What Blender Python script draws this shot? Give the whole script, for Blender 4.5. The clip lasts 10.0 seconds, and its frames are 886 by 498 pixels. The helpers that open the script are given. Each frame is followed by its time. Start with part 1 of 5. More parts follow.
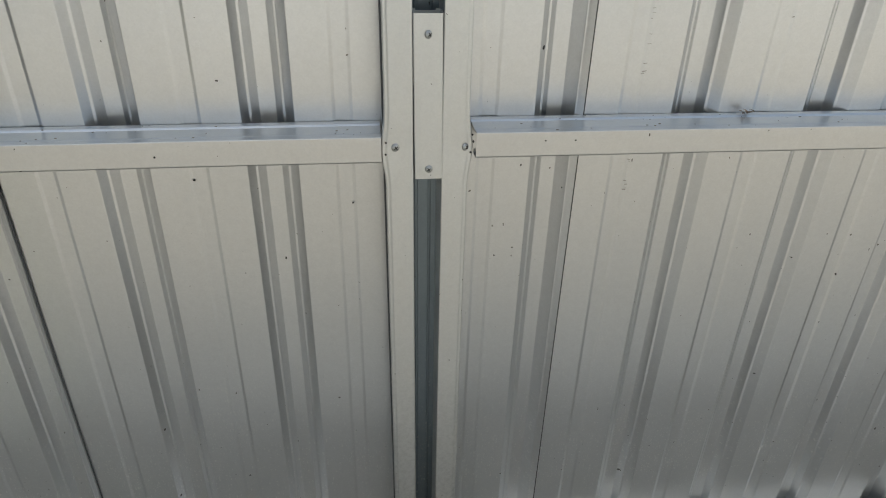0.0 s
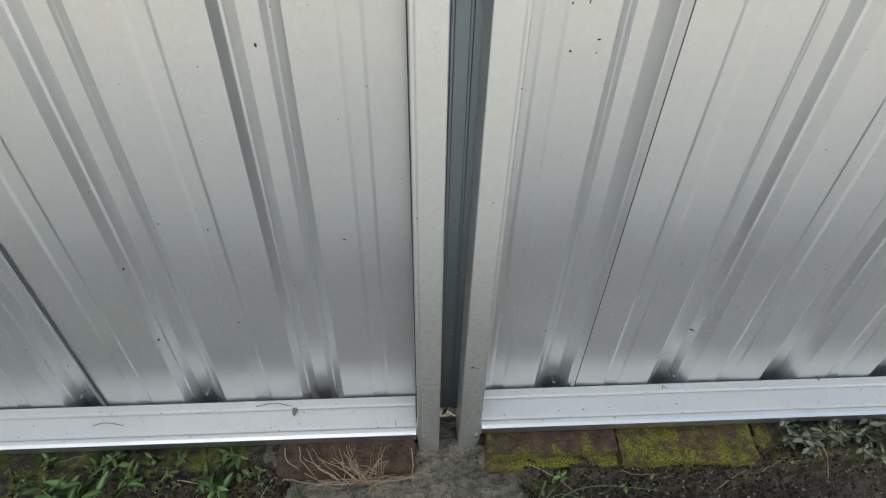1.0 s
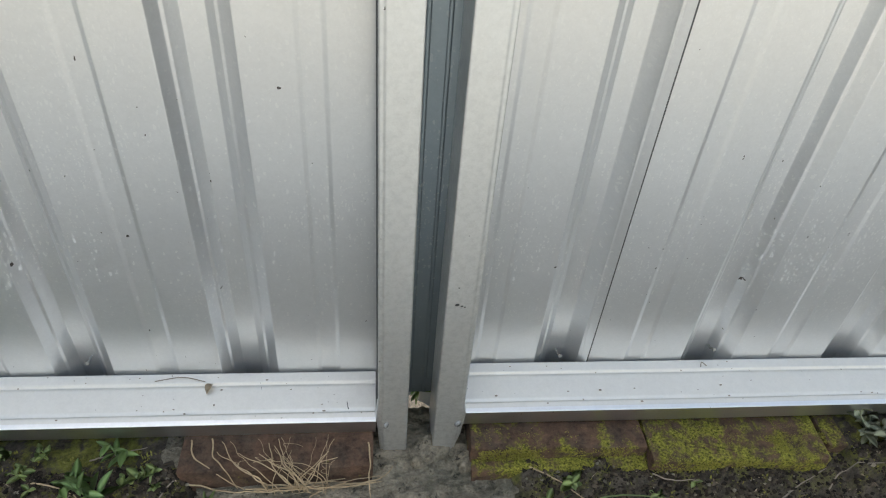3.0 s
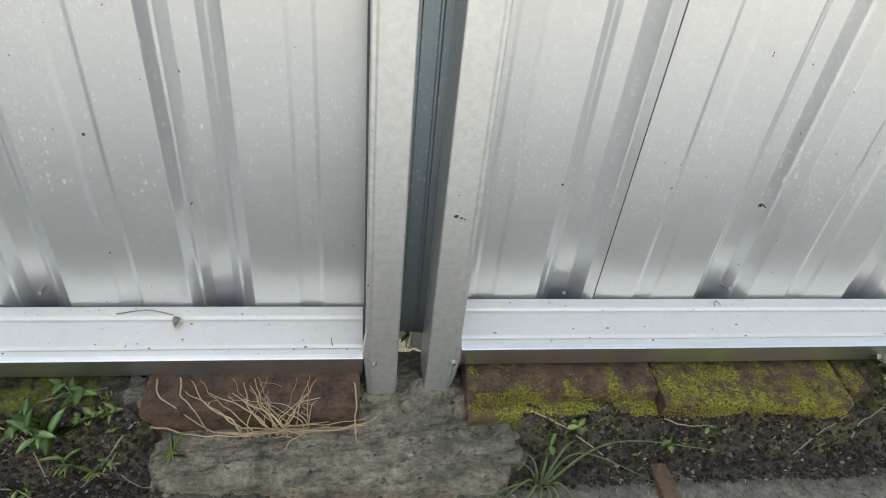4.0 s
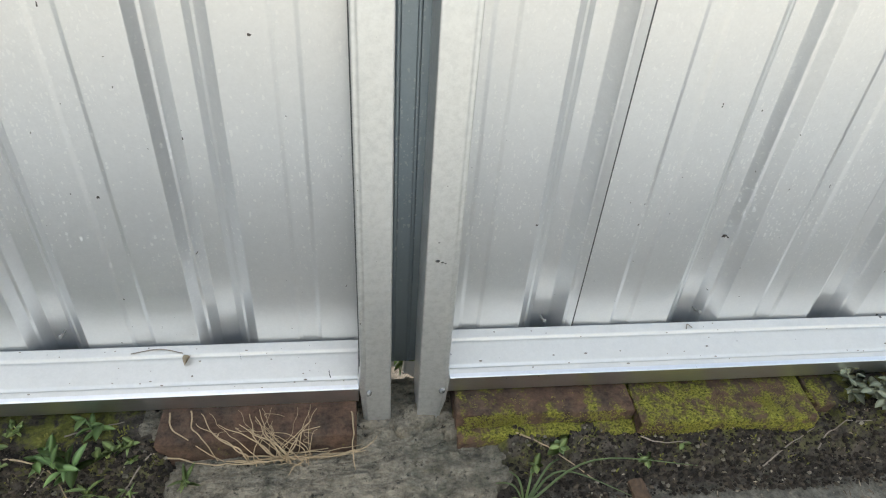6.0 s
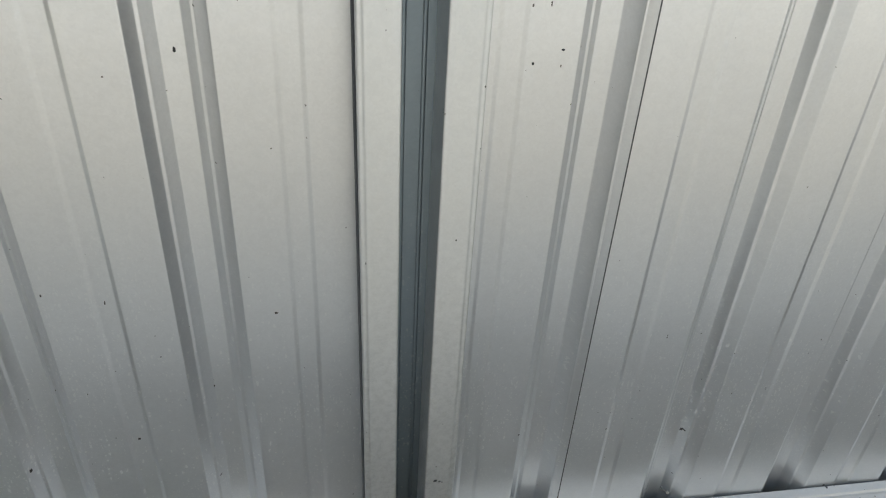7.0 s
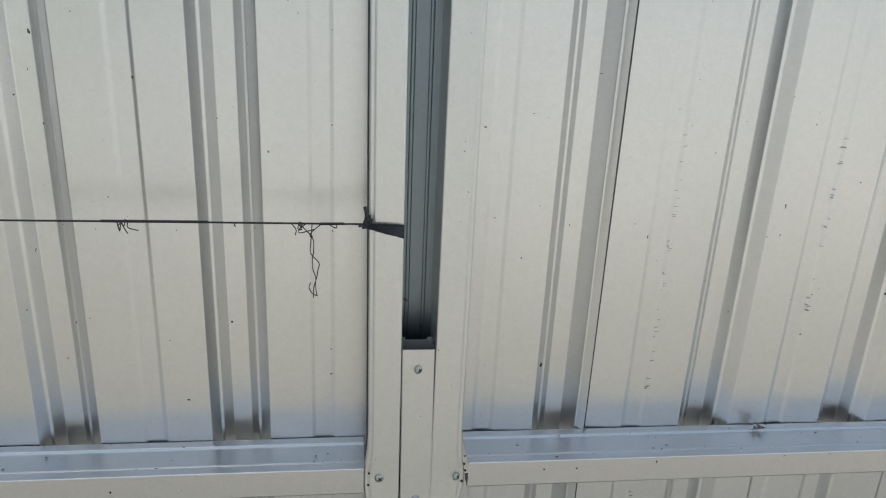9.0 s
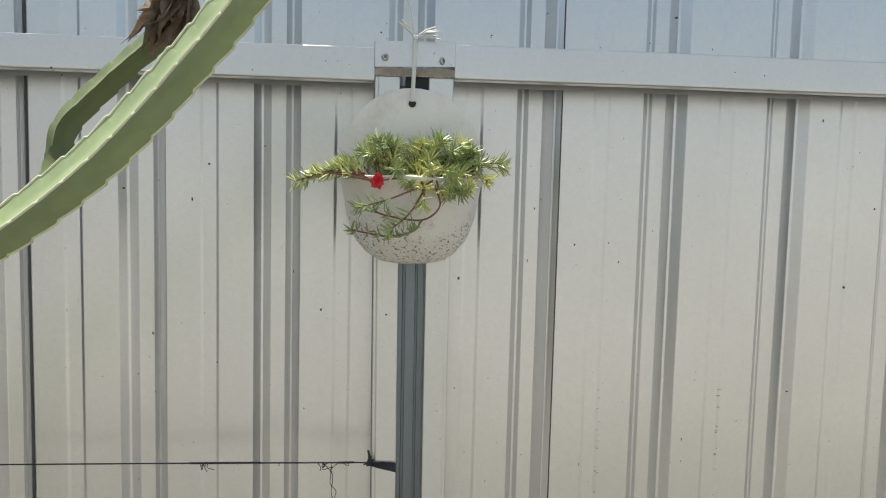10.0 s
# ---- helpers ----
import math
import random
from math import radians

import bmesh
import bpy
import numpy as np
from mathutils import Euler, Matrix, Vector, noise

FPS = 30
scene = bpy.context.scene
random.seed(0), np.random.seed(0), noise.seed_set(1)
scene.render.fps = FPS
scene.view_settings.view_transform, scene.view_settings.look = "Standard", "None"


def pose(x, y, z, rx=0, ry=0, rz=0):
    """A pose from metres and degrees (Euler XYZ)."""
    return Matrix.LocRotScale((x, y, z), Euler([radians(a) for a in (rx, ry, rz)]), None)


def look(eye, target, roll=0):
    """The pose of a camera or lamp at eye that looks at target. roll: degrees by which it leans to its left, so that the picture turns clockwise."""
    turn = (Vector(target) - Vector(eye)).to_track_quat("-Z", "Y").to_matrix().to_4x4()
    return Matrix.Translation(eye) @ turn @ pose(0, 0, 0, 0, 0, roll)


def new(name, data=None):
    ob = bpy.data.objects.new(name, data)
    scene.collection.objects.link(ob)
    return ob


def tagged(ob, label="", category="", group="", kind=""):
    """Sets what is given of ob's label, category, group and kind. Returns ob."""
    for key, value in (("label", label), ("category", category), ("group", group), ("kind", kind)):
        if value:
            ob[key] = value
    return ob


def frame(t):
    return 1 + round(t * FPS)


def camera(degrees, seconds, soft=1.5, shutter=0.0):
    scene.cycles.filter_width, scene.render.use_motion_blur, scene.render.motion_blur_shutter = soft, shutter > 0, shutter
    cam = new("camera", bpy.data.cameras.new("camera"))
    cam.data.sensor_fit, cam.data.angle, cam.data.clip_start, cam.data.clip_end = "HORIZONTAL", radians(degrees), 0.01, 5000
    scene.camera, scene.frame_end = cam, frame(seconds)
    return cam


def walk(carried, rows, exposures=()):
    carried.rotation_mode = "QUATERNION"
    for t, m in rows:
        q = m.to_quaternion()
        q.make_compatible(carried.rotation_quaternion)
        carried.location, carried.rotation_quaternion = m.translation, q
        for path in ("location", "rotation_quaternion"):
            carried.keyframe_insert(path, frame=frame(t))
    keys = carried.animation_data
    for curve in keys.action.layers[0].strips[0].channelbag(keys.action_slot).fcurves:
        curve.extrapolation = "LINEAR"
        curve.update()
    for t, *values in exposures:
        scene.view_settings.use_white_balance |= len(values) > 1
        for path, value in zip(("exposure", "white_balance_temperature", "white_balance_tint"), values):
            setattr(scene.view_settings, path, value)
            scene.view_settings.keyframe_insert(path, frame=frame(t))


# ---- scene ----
cam = camera(66.7, 10.0, soft=1.1)
PATH = [
    (0, (-0.083, -0.81, 1.276), (0.134, 0.912, 0.282), 1.5),
    (0.5, (-0.073, -0.617, 1.24), (0.076, 0.94, -0.006), -0.5),
    (0.7, (-0.078, -0.582, 1.186), (0.035, 0.887, -0.167), 0.1),
    (1, (-0.062, -0.534, 1.117), (0.043, 0.819, -0.352), 2.0),
    (1.5, (-0.038, -0.522, 1.065), (0.047, 0.751, -0.475), 2.2),
    (2, (-0.038, -0.528, 1.048), (0.055, 0.776, -0.465), 2.4),
    (2.2, (-0.032, -0.504, 1.05), (0.077, 0.828, -0.438), 3.3),
    (3.3, (-0.069, -0.494, 0.675), (0.184, 1.057, -0.562), 6.4),
    (3.5, (-0.071, -0.501, 0.657), (0.2, 1.051, -0.576), 7.4),
    (4, (-0.065, -0.496, 0.654), (0.196, 1.028, -0.614), 6.8),
    (4.5, (-0.066, -0.502, 0.651), (0.215, 1.015, -0.621), 7.1),
    (5, (-0.061, -0.506, 0.675), (0.226, 1.002, -0.608), 6.4),
    (5.2, (-0.068, -0.511, 0.677), (0.206, 0.984, -0.624), 6.6),
    (6.3, (-0.045, -0.52, 0.773), (0.194, 1.056, -0.434), 4.2),
    (6.5, (-0.046, -0.519, 0.815), (0.193, 1.095, -0.34), 4.1),
    (7, (-0.077, -0.53, 0.925), (0.235, 1.155, -0.105), 3.5),
    (7.5, (-0.066, -0.546, 1.048), (0.249, 1.215, 0.153), 2.8),
    (8, (-0.05, -0.545, 1.207), (0.188, 1.242, 0.34), 2.7),
    (8.5, (-0.052, -0.571, 1.335), (0.189, 1.244, 0.529), 2.6),
    (9, (-0.07, -0.661, 1.458), (0.175, 1.225, 0.838), 2.8),
    (9.5, (-0.038, -0.802, 1.565), (0.09, 1.166, 1.231), 1.8),
    (9.7, (-0.047, -0.876, 1.611), (0.135, 1.101, 1.364), 0.6),
    (10, (-0.033, -0.962, 1.654), (0.111, 1.027, 1.504), 1.4),
]
EXPOSURE = [(0.0, 0.69, 6750), (0.4, 0.71, 6450), (1.0, 1.44, 6450), (1.6, 1.66, 6450), (2.2, 1.68, 6450), (3.3, 1.70, 6550), (3.7, 1.82, 6550), (4.5, 2.02, 6650), (5.2, 2.04, 6650), (6.3, 1.93, 6500),
            (7.0, 1.12, 6450), (7.6, 0.97, 6400), (8.2, 0.86, 6400), (8.8, 0.76, 6450), (9.4, 0.64, 6750), (10.0, 0.53, 6900)]
walk(cam, [(t, look(eye, target, roll)) for t, eye, target, roll in PATH], [(t, e, k, 4) for t, e, k in EXPOSURE])

# ---- world, sun, exposure ----
SUN_EL, SUN_AZ = 73.0, 40.0          # the sun stands high beyond the fence
world = bpy.data.worlds.new("sky")
scene.world = world
world.use_nodes = True
wn = world.node_tree.nodes
sky = wn.new("ShaderNodeTexSky")
sky.sky_type = "NISHITA"
sky.sun_disc = False
sky.sun_elevation = radians(SUN_EL)
sky.sun_rotation = radians(-SUN_AZ)
sky.air_density = 0.8
sky.dust_density = 2.5
sky.ozone_density = 1.6
haze = wn.new("ShaderNodeHueSaturation")     # a hazy, milky sky
haze.inputs["Hue"].default_value = 0.489
haze.inputs["Saturation"].default_value = 0.80
world.node_tree.links.new(sky.outputs[0], haze.inputs["Color"])
world.node_tree.links.new(haze.outputs[0], wn["Background"].inputs[0])
wn["Background"].inputs[1].default_value = 0.14
sun_data = bpy.data.lights.new("sun", "SUN")
sun_data.energy = 4.2
sun_data.angle = radians(0.6)
sun_data.color = (1.0, 0.985, 0.96)
sun = new("sun", sun_data)
sd = Vector((-math.sin(radians(SUN_AZ)) * math.cos(radians(SUN_EL)), math.cos(radians(SUN_AZ)) * math.cos(radians(SUN_EL)), math.sin(radians(SUN_EL))))
sun.matrix_world = look(sd * 20, (0, 0, 0))


# ---- materials ----
def material(name):
    m = bpy.data.materials.new(name)
    m.use_nodes = True
    return m, m.node_tree.nodes, m.node_tree.links, m.node_tree.nodes["Principled BSDF"]


def tex(n, l, scale, detail=4, rough=0.55, stretch=None, kind="noise", obj=True):
    co = n.new("ShaderNodeTexCoord")
    src = co.outputs["Object"]
    if stretch:
        mp = n.new("ShaderNodeMapping")
        mp.inputs["Scale"].default_value = stretch
        l.new(src, mp.inputs[0])
        src = mp.outputs[0]
    if kind == "noise":
        t = n.new("ShaderNodeTexNoise")
        t.inputs["Scale"].default_value = scale
        t.inputs["Detail"].default_value = detail
        t.inputs["Roughness"].default_value = rough
        l.new(src, t.inputs["Vector"])
        return t.outputs["Fac"]
    t = n.new("ShaderNodeTexVoronoi")
    t.inputs["Scale"].default_value = scale
    l.new(src, t.inputs["Vector"])
    return t.outputs[kind]


def ramp(n, l, src, stops):
    r = n.new("ShaderNodeValToRGB")
    e = r.color_ramp.elements
    while len(e) < len(stops):
        e.new(0.5)
    for el, (p, c) in zip(e, stops):
        el.position = p
        el.color = (*c, 1) if len(c) == 3 else c
    l.new(src, r.inputs[0])
    return r.outputs[0]


def grey(v):
    return (v, v, v)


def mix(n, l, fac, a, b):
    m = n.new("ShaderNodeMix")
    m.data_type = "RGBA"
    for sock, val in ((m.inputs[0], fac), (m.inputs[6], a), (m.inputs[7], b)):
        if hasattr(val, "links"):
            l.new(val, sock)
        elif isinstance(val, tuple):
            sock.default_value = (*val, 1)
        else:
            sock.default_value = val
    return m.outputs[2]


def math_node(n, l, op, a, b=0.0):
    m = n.new("ShaderNodeMath")
    m.operation = op
    for sock, val in ((m.inputs[0], a), (m.inputs[1], b)):
        if hasattr(val, "links"):
            l.new(val, sock)
        else:
            sock.default_value = val
    return m.outputs[0]


def bump(n, l, bsdf, src, strength, dist):
    b = n.new("ShaderNodeBump")
    b.inputs["Strength"].default_value = strength
    b.inputs["Distance"].default_value = dist
    l.new(src, b.inputs["Height"])
    old = bsdf.inputs["Normal"]
    if old.links:
        l.new(old.links[0].from_socket, b.inputs["Normal"])
    l.new(b.outputs[0], old)


def sharp(n, l, scale, detail=6, rough=0.7, lo=0.36, hi=0.64, stretch=None):
    """Noise stretched to its full contrast."""
    return ramp(n, l, tex(n, l, scale, detail, rough, stretch), ((lo, grey(0)), (hi, grey(1))))


def grit(n, l, fine, coarse):
    """Two scales of grain, averaged."""
    return math_node(n, l, "MULTIPLY", math_node(n, l, "ADD", sharp(n, l, fine, 7, 0.75, 0.3, 0.7), sharp(n, l, coarse, 6, 0.65, 0.34, 0.66)), 0.5)


def steel(name, base, rough, splash, wave=0.0, dust=0.14, stain=0.0, dirt=0.0):
    """Aluminium-zinc coated steel: spangle, dust film, dark specks and pale dried splashes near the ground."""
    m, n, l, b = material(name)
    spangle = tex(n, l, 420, kind="Color")
    sp = n.new("ShaderNodeSeparateColor")
    l.new(spangle, sp.inputs[0])
    cloud = tex(n, l, 3.5, 5)
    streak = tex(n, l, 9, 4, stretch=(7, 7, 0.5))
    mottle = sharp(n, l, 95, 4, 0.6, 0.35, 0.65)
    c0 = mix(n, l, math_node(n, l, "ADD", math_node(n, l, "MULTIPLY", sp.outputs[0], 0.14), math_node(n, l, "MULTIPLY", mottle, 0.11)), base, tuple(v * 0.72 for v in base))
    c1 = mix(n, l, ramp(n, l, cloud, ((0.35, grey(0)), (0.75, grey(0.22)))), c0, tuple(v * 0.8 for v in base))
    # dust film, more diffuse
    film = ramp(n, l, streak, ((0.35, grey(dust * 0.5 if dust > 0.2 else 0.0)), (0.8, grey(dust))))
    # sparse dark specks, a random few of the cells
    def cells(scale, stretch, keep, r0, r1):
        co = n.new("ShaderNodeTexCoord")
        sx = n.new("ShaderNodeSeparateXYZ")
        l.new(co.outputs["Object"], sx.inputs[0])
        cx = n.new("ShaderNodeCombineXYZ")
        l.new(math_node(n, l, "ADD", math_node(n, l, "MULTIPLY", sx.outputs[0], stretch[0]), math_node(n, l, "MULTIPLY", sx.outputs[1], 0.25)), cx.inputs[0])
        wob = math_node(n, l, "MULTIPLY", tex(n, l, 130, 3), 0.014)
        l.new(math_node(n, l, "ADD", math_node(n, l, "MULTIPLY", sx.outputs[2], stretch[2]), wob), cx.inputs[1])
        v = n.new("ShaderNodeTexVoronoi")
        v.voronoi_dimensions = "2D"
        v.inputs["Scale"].default_value = scale
        l.new(cx.outputs[0], v.inputs["Vector"])
        sc = n.new("ShaderNodeSeparateColor")
        l.new(v.outputs["Color"], sc.inputs[0])
        near_c = math_node(n, l, "LESS_THAN", v.outputs["Distance"], math_node(n, l, "MULTIPLY", sc.outputs[1], r1))
        return math_node(n, l, "MULTIPLY", near_c, math_node(n, l, "GREATER_THAN", sc.outputs[0], 1 - keep))

    dark = math_node(n, l, "MAXIMUM", cells(24, (1, 1, 1), 0.09, 0, 0.050), cells(60, (1, 1, 1), 0.06, 0, 0.055))
    geo = n.new("ShaderNodeNewGeometry")
    sep = n.new("ShaderNodeSeparateXYZ")
    l.new(geo.outputs["Position"], sep.inputs[0])
    low = n.new("ShaderNodeMapRange")
    low.inputs["From Min"].default_value = 0.68
    low.inputs["From Max"].default_value = 0.30
    l.new(sep.outputs["Z"], low.inputs["Value"])
    pale = math_node(n, l, "MAXIMUM", cells(150, (1, 1, 0.85), 0.42, 0, 0.235), math_node(n, l, "MULTIPLY", cells(260, (1, 1, 0.8), 0.55, 0, 0.30), ramp(n, l, tex(n, l, 9, 3), ((0.43, grey(0)), (0.56, grey(1))))))
    foot = n.new("ShaderNodeMapRange")
    foot.inputs["From Min"].default_value = 0.16
    foot.inputs["From Max"].default_value = 0.26
    foot.inputs["To Min"].default_value = 0.15
    l.new(sep.outputs["Z"], foot.inputs["Value"])
    pale = math_node(n, l, "MULTIPLY", math_node(n, l, "MULTIPLY", math_node(n, l, "MULTIPLY", pale, foot.outputs[0]), low.outputs[0]), splash)
    blot = math_node(n, l, "MULTIPLY", math_node(n, l, "MULTIPLY", sharp(n, l, 120, 6, 0.72, 0.44, 0.62), low.outputs[0]), stain)
    c1 = mix(n, l, blot, c1, (0.24, 0.24, 0.215))
    film = math_node(n, l, "MAXIMUM", film, blot)
    # pale film near the ground: dried splash dirt, also lifting the dark reflected band
    film_lift = math_node(n, l, "MULTIPLY", math_node(n, l, "MULTIPLY", low.outputs[0], math_node(n, l, "ADD", math_node(n, l, "MULTIPLY", sharp(n, l, 80, 6, 0.7), 0.4), 0.75)), dirt)
    c1 = mix(n, l, film_lift, c1, (0.62, 0.62, 0.61))
    film = math_node(n, l, "MAXIMUM", film, film_lift)
    c2 = mix(n, l, dark, c1, (0.06, 0.05, 0.045))
    c3 = mix(n, l, pale, c2, (0.80, 0.80, 0.78))
    l.new(c3, b.inputs["Base Color"])
    met = math_node(n, l, "SUBTRACT", 1.0, math_node(n, l, "MAXIMUM", math_node(n, l, "MAXIMUM", dark, pale), film))
    l.new(met, b.inputs["Metallic"])
    rr = n.new("ShaderNodeMapRange")
    rr.inputs["From Min"].default_value = 0.3
    rr.inputs["From Max"].default_value = 0.75
    rr.inputs["To Min"].default_value = rough - 0.008
    rr.inputs["To Max"].default_value = rough + 0.07
    l.new(cloud, rr.inputs["Value"])
    ro = math_node(n, l, "ADD", rr.outputs[0], math_node(n, l, "MULTIPLY", sp.outputs[1], 0.02))
    l.new(ro, b.inputs["Roughness"])
    bump(n, l, b, tex(n, l, 260, 2), 0.010, 0.0005)
    if wave:
        bump(n, l, b, tex(n, l, 5.0, 2, stretch=(1.6, 1, 0.7)), wave, 0.004)
    return m


SHEET = steel("coated_sheet_steel", (0.74, 0.745, 0.75), 0.290, 0.80, 0.18, 0.07, dirt=0.28)
RAIL = steel("coated_channel_steel", (0.73, 0.73, 0.73), 0.295, 0.12, 0.10, 0.06)
DUSTYRAIL = steel("dusty_channel_steel", (0.66, 0.635, 0.585), 0.46, 0.12, 0.10, 0.85)
# dark blue tint standing for shade and reflected sky in the post gap
GAPTINT = steel("sky_tinted_strip_steel", (0.25, 0.293, 0.325), 0.36, 0.2, 0.05)
POST = steel("coated_post_steel", (0.77, 0.77, 0.755), 0.42, 0.2, 0.08, stain=0.26)


def plain(name, col, rough=0.6, metal=0.0, var=0.25, scale=60, bmp=0.0, dist=0.001, sss=0.0):
    m, n, l, b = material(name)
    t = tex(n, l, scale, 4)
    t2 = tex(n, l, scale * 0.13, 3)
    c = mix(n, l, t, tuple(v * (1 - var) for v in col), tuple(min(1, v * (1 + var)) for v in col))
    c = mix(n, l, ramp(n, l, t2, ((0.35, grey(0)), (0.7, grey(0.5)))), c, tuple(v * (1 - var * 1.3) for v in col))
    l.new(c, b.inputs["Base Color"])
    b.inputs["Roughness"].default_value = rough
    b.inputs["Metallic"].default_value = metal
    if sss:
        b.inputs["Subsurface Weight"].default_value = sss
        b.inputs["Subsurface Radius"].default_value = (0.01, 0.008, 0.004)
    if bmp:
        bump(n, l, b, t, bmp, dist)
    return m


OLDSCREW = plain("dull_screw", (0.27, 0.265, 0.25), 0.55, 0.6, 0.3, 300)
SCREW = plain("zinc_screw", (0.50, 0.50, 0.485), 0.4, 1.0, 0.15, 300)
# dark grey for strips that stand for shade in narrow gaps
GAPSHADE = plain("dark_gap_shade", (0.10, 0.10, 0.10), 0.8)
# near-black for chips, and for the shade in slots, dimples, pot hole and opening
CHIPSHADE = plain("dark_chip_recess_shade", (0.05, 0.05, 0.05), 0.6, 0.6)
BLACKTAPE = plain("black_tape", (0.03, 0.032, 0.04), 0.5, 0, 0.4, 200, 0.3)
WIRE = plain("black_wire", (0.02, 0.022, 0.025), 0.45)
CREAM = plain("cream_render", (0.75, 0.722, 0.672), 0.85, 0, 0.12, 20, 0.2, 0.003)
GREYWALL = plain("grey_render", (0.12, 0.123, 0.122), 0.9, 0, 0.2, 15, 0.3, 0.003)
CORD = plain("white_cord", (0.75, 0.75, 0.72), 0.6, 0, 0.1)
RUSTED = plain("rusty_weld", (0.42, 0.35, 0.28), 0.8, 0.2, 0.5, 150, 0.5, 0.001)
ROOT = plain("dry_root", (0.43, 0.32, 0.19), 0.85, 0, 0.45, 200, 0.4, 0.0006)
TWIG = plain("grey_twig", (0.26, 0.21, 0.16), 0.9, 0, 0.35, 200, 0.4, 0.0006)
STICK = plain("rotten_wood", (0.135, 0.082, 0.046), 0.9, 0, 0.75, 160, 1.0, 0.004)
DRYLEAF = plain("dry_leaf", (0.33, 0.14, 0.05), 0.7, 0, 0.35, 120, 0.4)
# brick colour lightened to carry the sunlight on one shard
SUNLITBRICK = plain("sunlit_brick_tint", (0.62, 0.36, 0.22), 0.8, 0, 0.3, 200, 0.5)
TANLEAF = plain("tan_leaf_crumb", (0.45, 0.37, 0.26), 0.8, 0, 0.3, 200, 0.4)
WITHER = plain("withered_petal", (0.36, 0.275, 0.205), 0.8, 0, 0.6, 160, 0.6, 0.001)
STEMRED = plain("reddish_stem", (0.23, 0.10, 0.06), 0.5, 0, 0.3, 200)
FLOWER = plain("red_petal", (0.62, 0.02, 0.03), 0.5, 0, 0.3, 300, 0.3, 0.0005, 0.15)


def foliage(name, col, rough=0.45):
    m, n, l, b = material(name)
    info = n.new("ShaderNodeObjectInfo")
    geo = n.new("ShaderNodeNewGeometry")
    r = math_node(n, l, "ADD", math_node(n, l, "MULTIPLY", info.outputs["Random"], 0.5), math_node(n, l, "MULTIPLY", geo.outputs["Random Per Island"], 0.5))
    t = tex(n, l, 150, 3)
    c = mix(n, l, r, tuple(v * 0.65 for v in col), (min(1, col[0] * 1.5), col[1] * 1.3, col[2] * 1.1))
    c = mix(n, l, math_node(n, l, "MULTIPLY", t, 0.35), c, tuple(v * 0.5 for v in col))
    l.new(c, b.inputs["Base Color"])
    b.inputs["Roughness"].default_value = rough
    b.inputs["Transmission Weight"].default_value = 0.0
    b.inputs["Subsurface Weight"].default_value = 0.12
    b.inputs["Subsurface Radius"].default_value = (0.003, 0.004, 0.001)
    bump(n, l, b, t, 0.2, 0.0005)
    return m


WEED = foliage("weed_leaf", (0.20, 0.33, 0.11))
WEEDLIGHT = foliage("young_weed_leaf", (0.24, 0.33, 0.115))
FERN = foliage("grey_green_leaf", (0.29, 0.33, 0.23), 0.6)
GRASS = foliage("grass_blade", (0.18, 0.26, 0.10))
NEEDLE = foliage("succulent_needle", (0.33, 0.43, 0.20), 0.35)
# lighter needle green standing for sunlit sprigs, also mixed in as pale needles
NEEDLEPALESUN = foliage("pale_sunlit_needle", (0.60, 0.66, 0.30), 0.35)
MOSS = foliage("moss_tuft", (0.235, 0.23, 0.045), 0.9)
CACTUS = plain("cactus_skin", (0.335, 0.405, 0.20), 0.42, 0, 0.30, 45, 0.25, 0.002, 0.22)
CACTUSOLD = plain("old_cactus_skin", (0.17, 0.205, 0.085), 0.5, 0, 0.35, 45, 0.3, 0.002, 0.05)
RIBEDGE = plain("cactus_rib_margin", (0.74, 0.74, 0.52), 0.5, 0, 0.25, 120)



def mixed(name, lo, mid, hi):
    """Loose bits, each of its own tone."""
    m, n, l, b = material(name)
    geo = n.new("ShaderNodeNewGeometry")
    c = ramp(n, l, geo.outputs["Random Per Island"], ((0.0, lo), (0.7, mid), (1.0, hi)))
    c = mix(n, l, math_node(n, l, "MULTIPLY", tex(n, l, 300, 4), 0.7), c, tuple(v * 0.4 for v in mid))
    l.new(c, b.inputs["Base Color"])
    b.inputs["Roughness"].default_value = 0.95
    b.inputs["Specular IOR Level"].default_value = 0.2
    return m


HUMUS = mixed("humus_crumb", (0.006, 0.005, 0.004), (0.050, 0.039, 0.028), (0.14, 0.11, 0.078))
LITTER = mixed("plant_litter", (0.05, 0.035, 0.025), (0.24, 0.18, 0.12), (0.52, 0.43, 0.30))
SCUFF = plain("scuff_mark", (0.36, 0.33, 0.30), 0.7, 0.2)

# brick with moss
m, n, l, b = material("mossy_brick")
BRICK = m
grain = grit(n, l, 200, 55)
patch = tex(n, l, 30, 6, 0.72)
info = n.new("ShaderNodeObjectInfo")
c = mix(n, l, grain, (0.025, 0.016, 0.011), (0.185, 0.108, 0.070))
c = mix(n, l, ramp(n, l, tex(n, l, 24, 5, 0.65), ((0.42, grey(0)), (0.66, grey(0.85)))), c, mix(n, l, grain, (0.018, 0.014, 0.011), (0.10, 0.078, 0.058)))
mossc = mix(n, l, sharp(n, l, 330), (0.02, 0.022, 0.005), (0.31, 0.29, 0.045))
sepo = n.new("ShaderNodeSeparateColor")
l.new(info.outputs["Color"], sepo.inputs[0])
mossf = ramp(n, l, math_node(n, l, "SUBTRACT", math_node(n, l, "ADD", patch, sepo.outputs[0]), 0.55), ((0.46, grey(0)), (0.56, grey(1))))
c = mix(n, l, mossf, c, mossc)
l.new(c, b.inputs["Base Color"])
b.inputs["Roughness"].default_value = 0.95
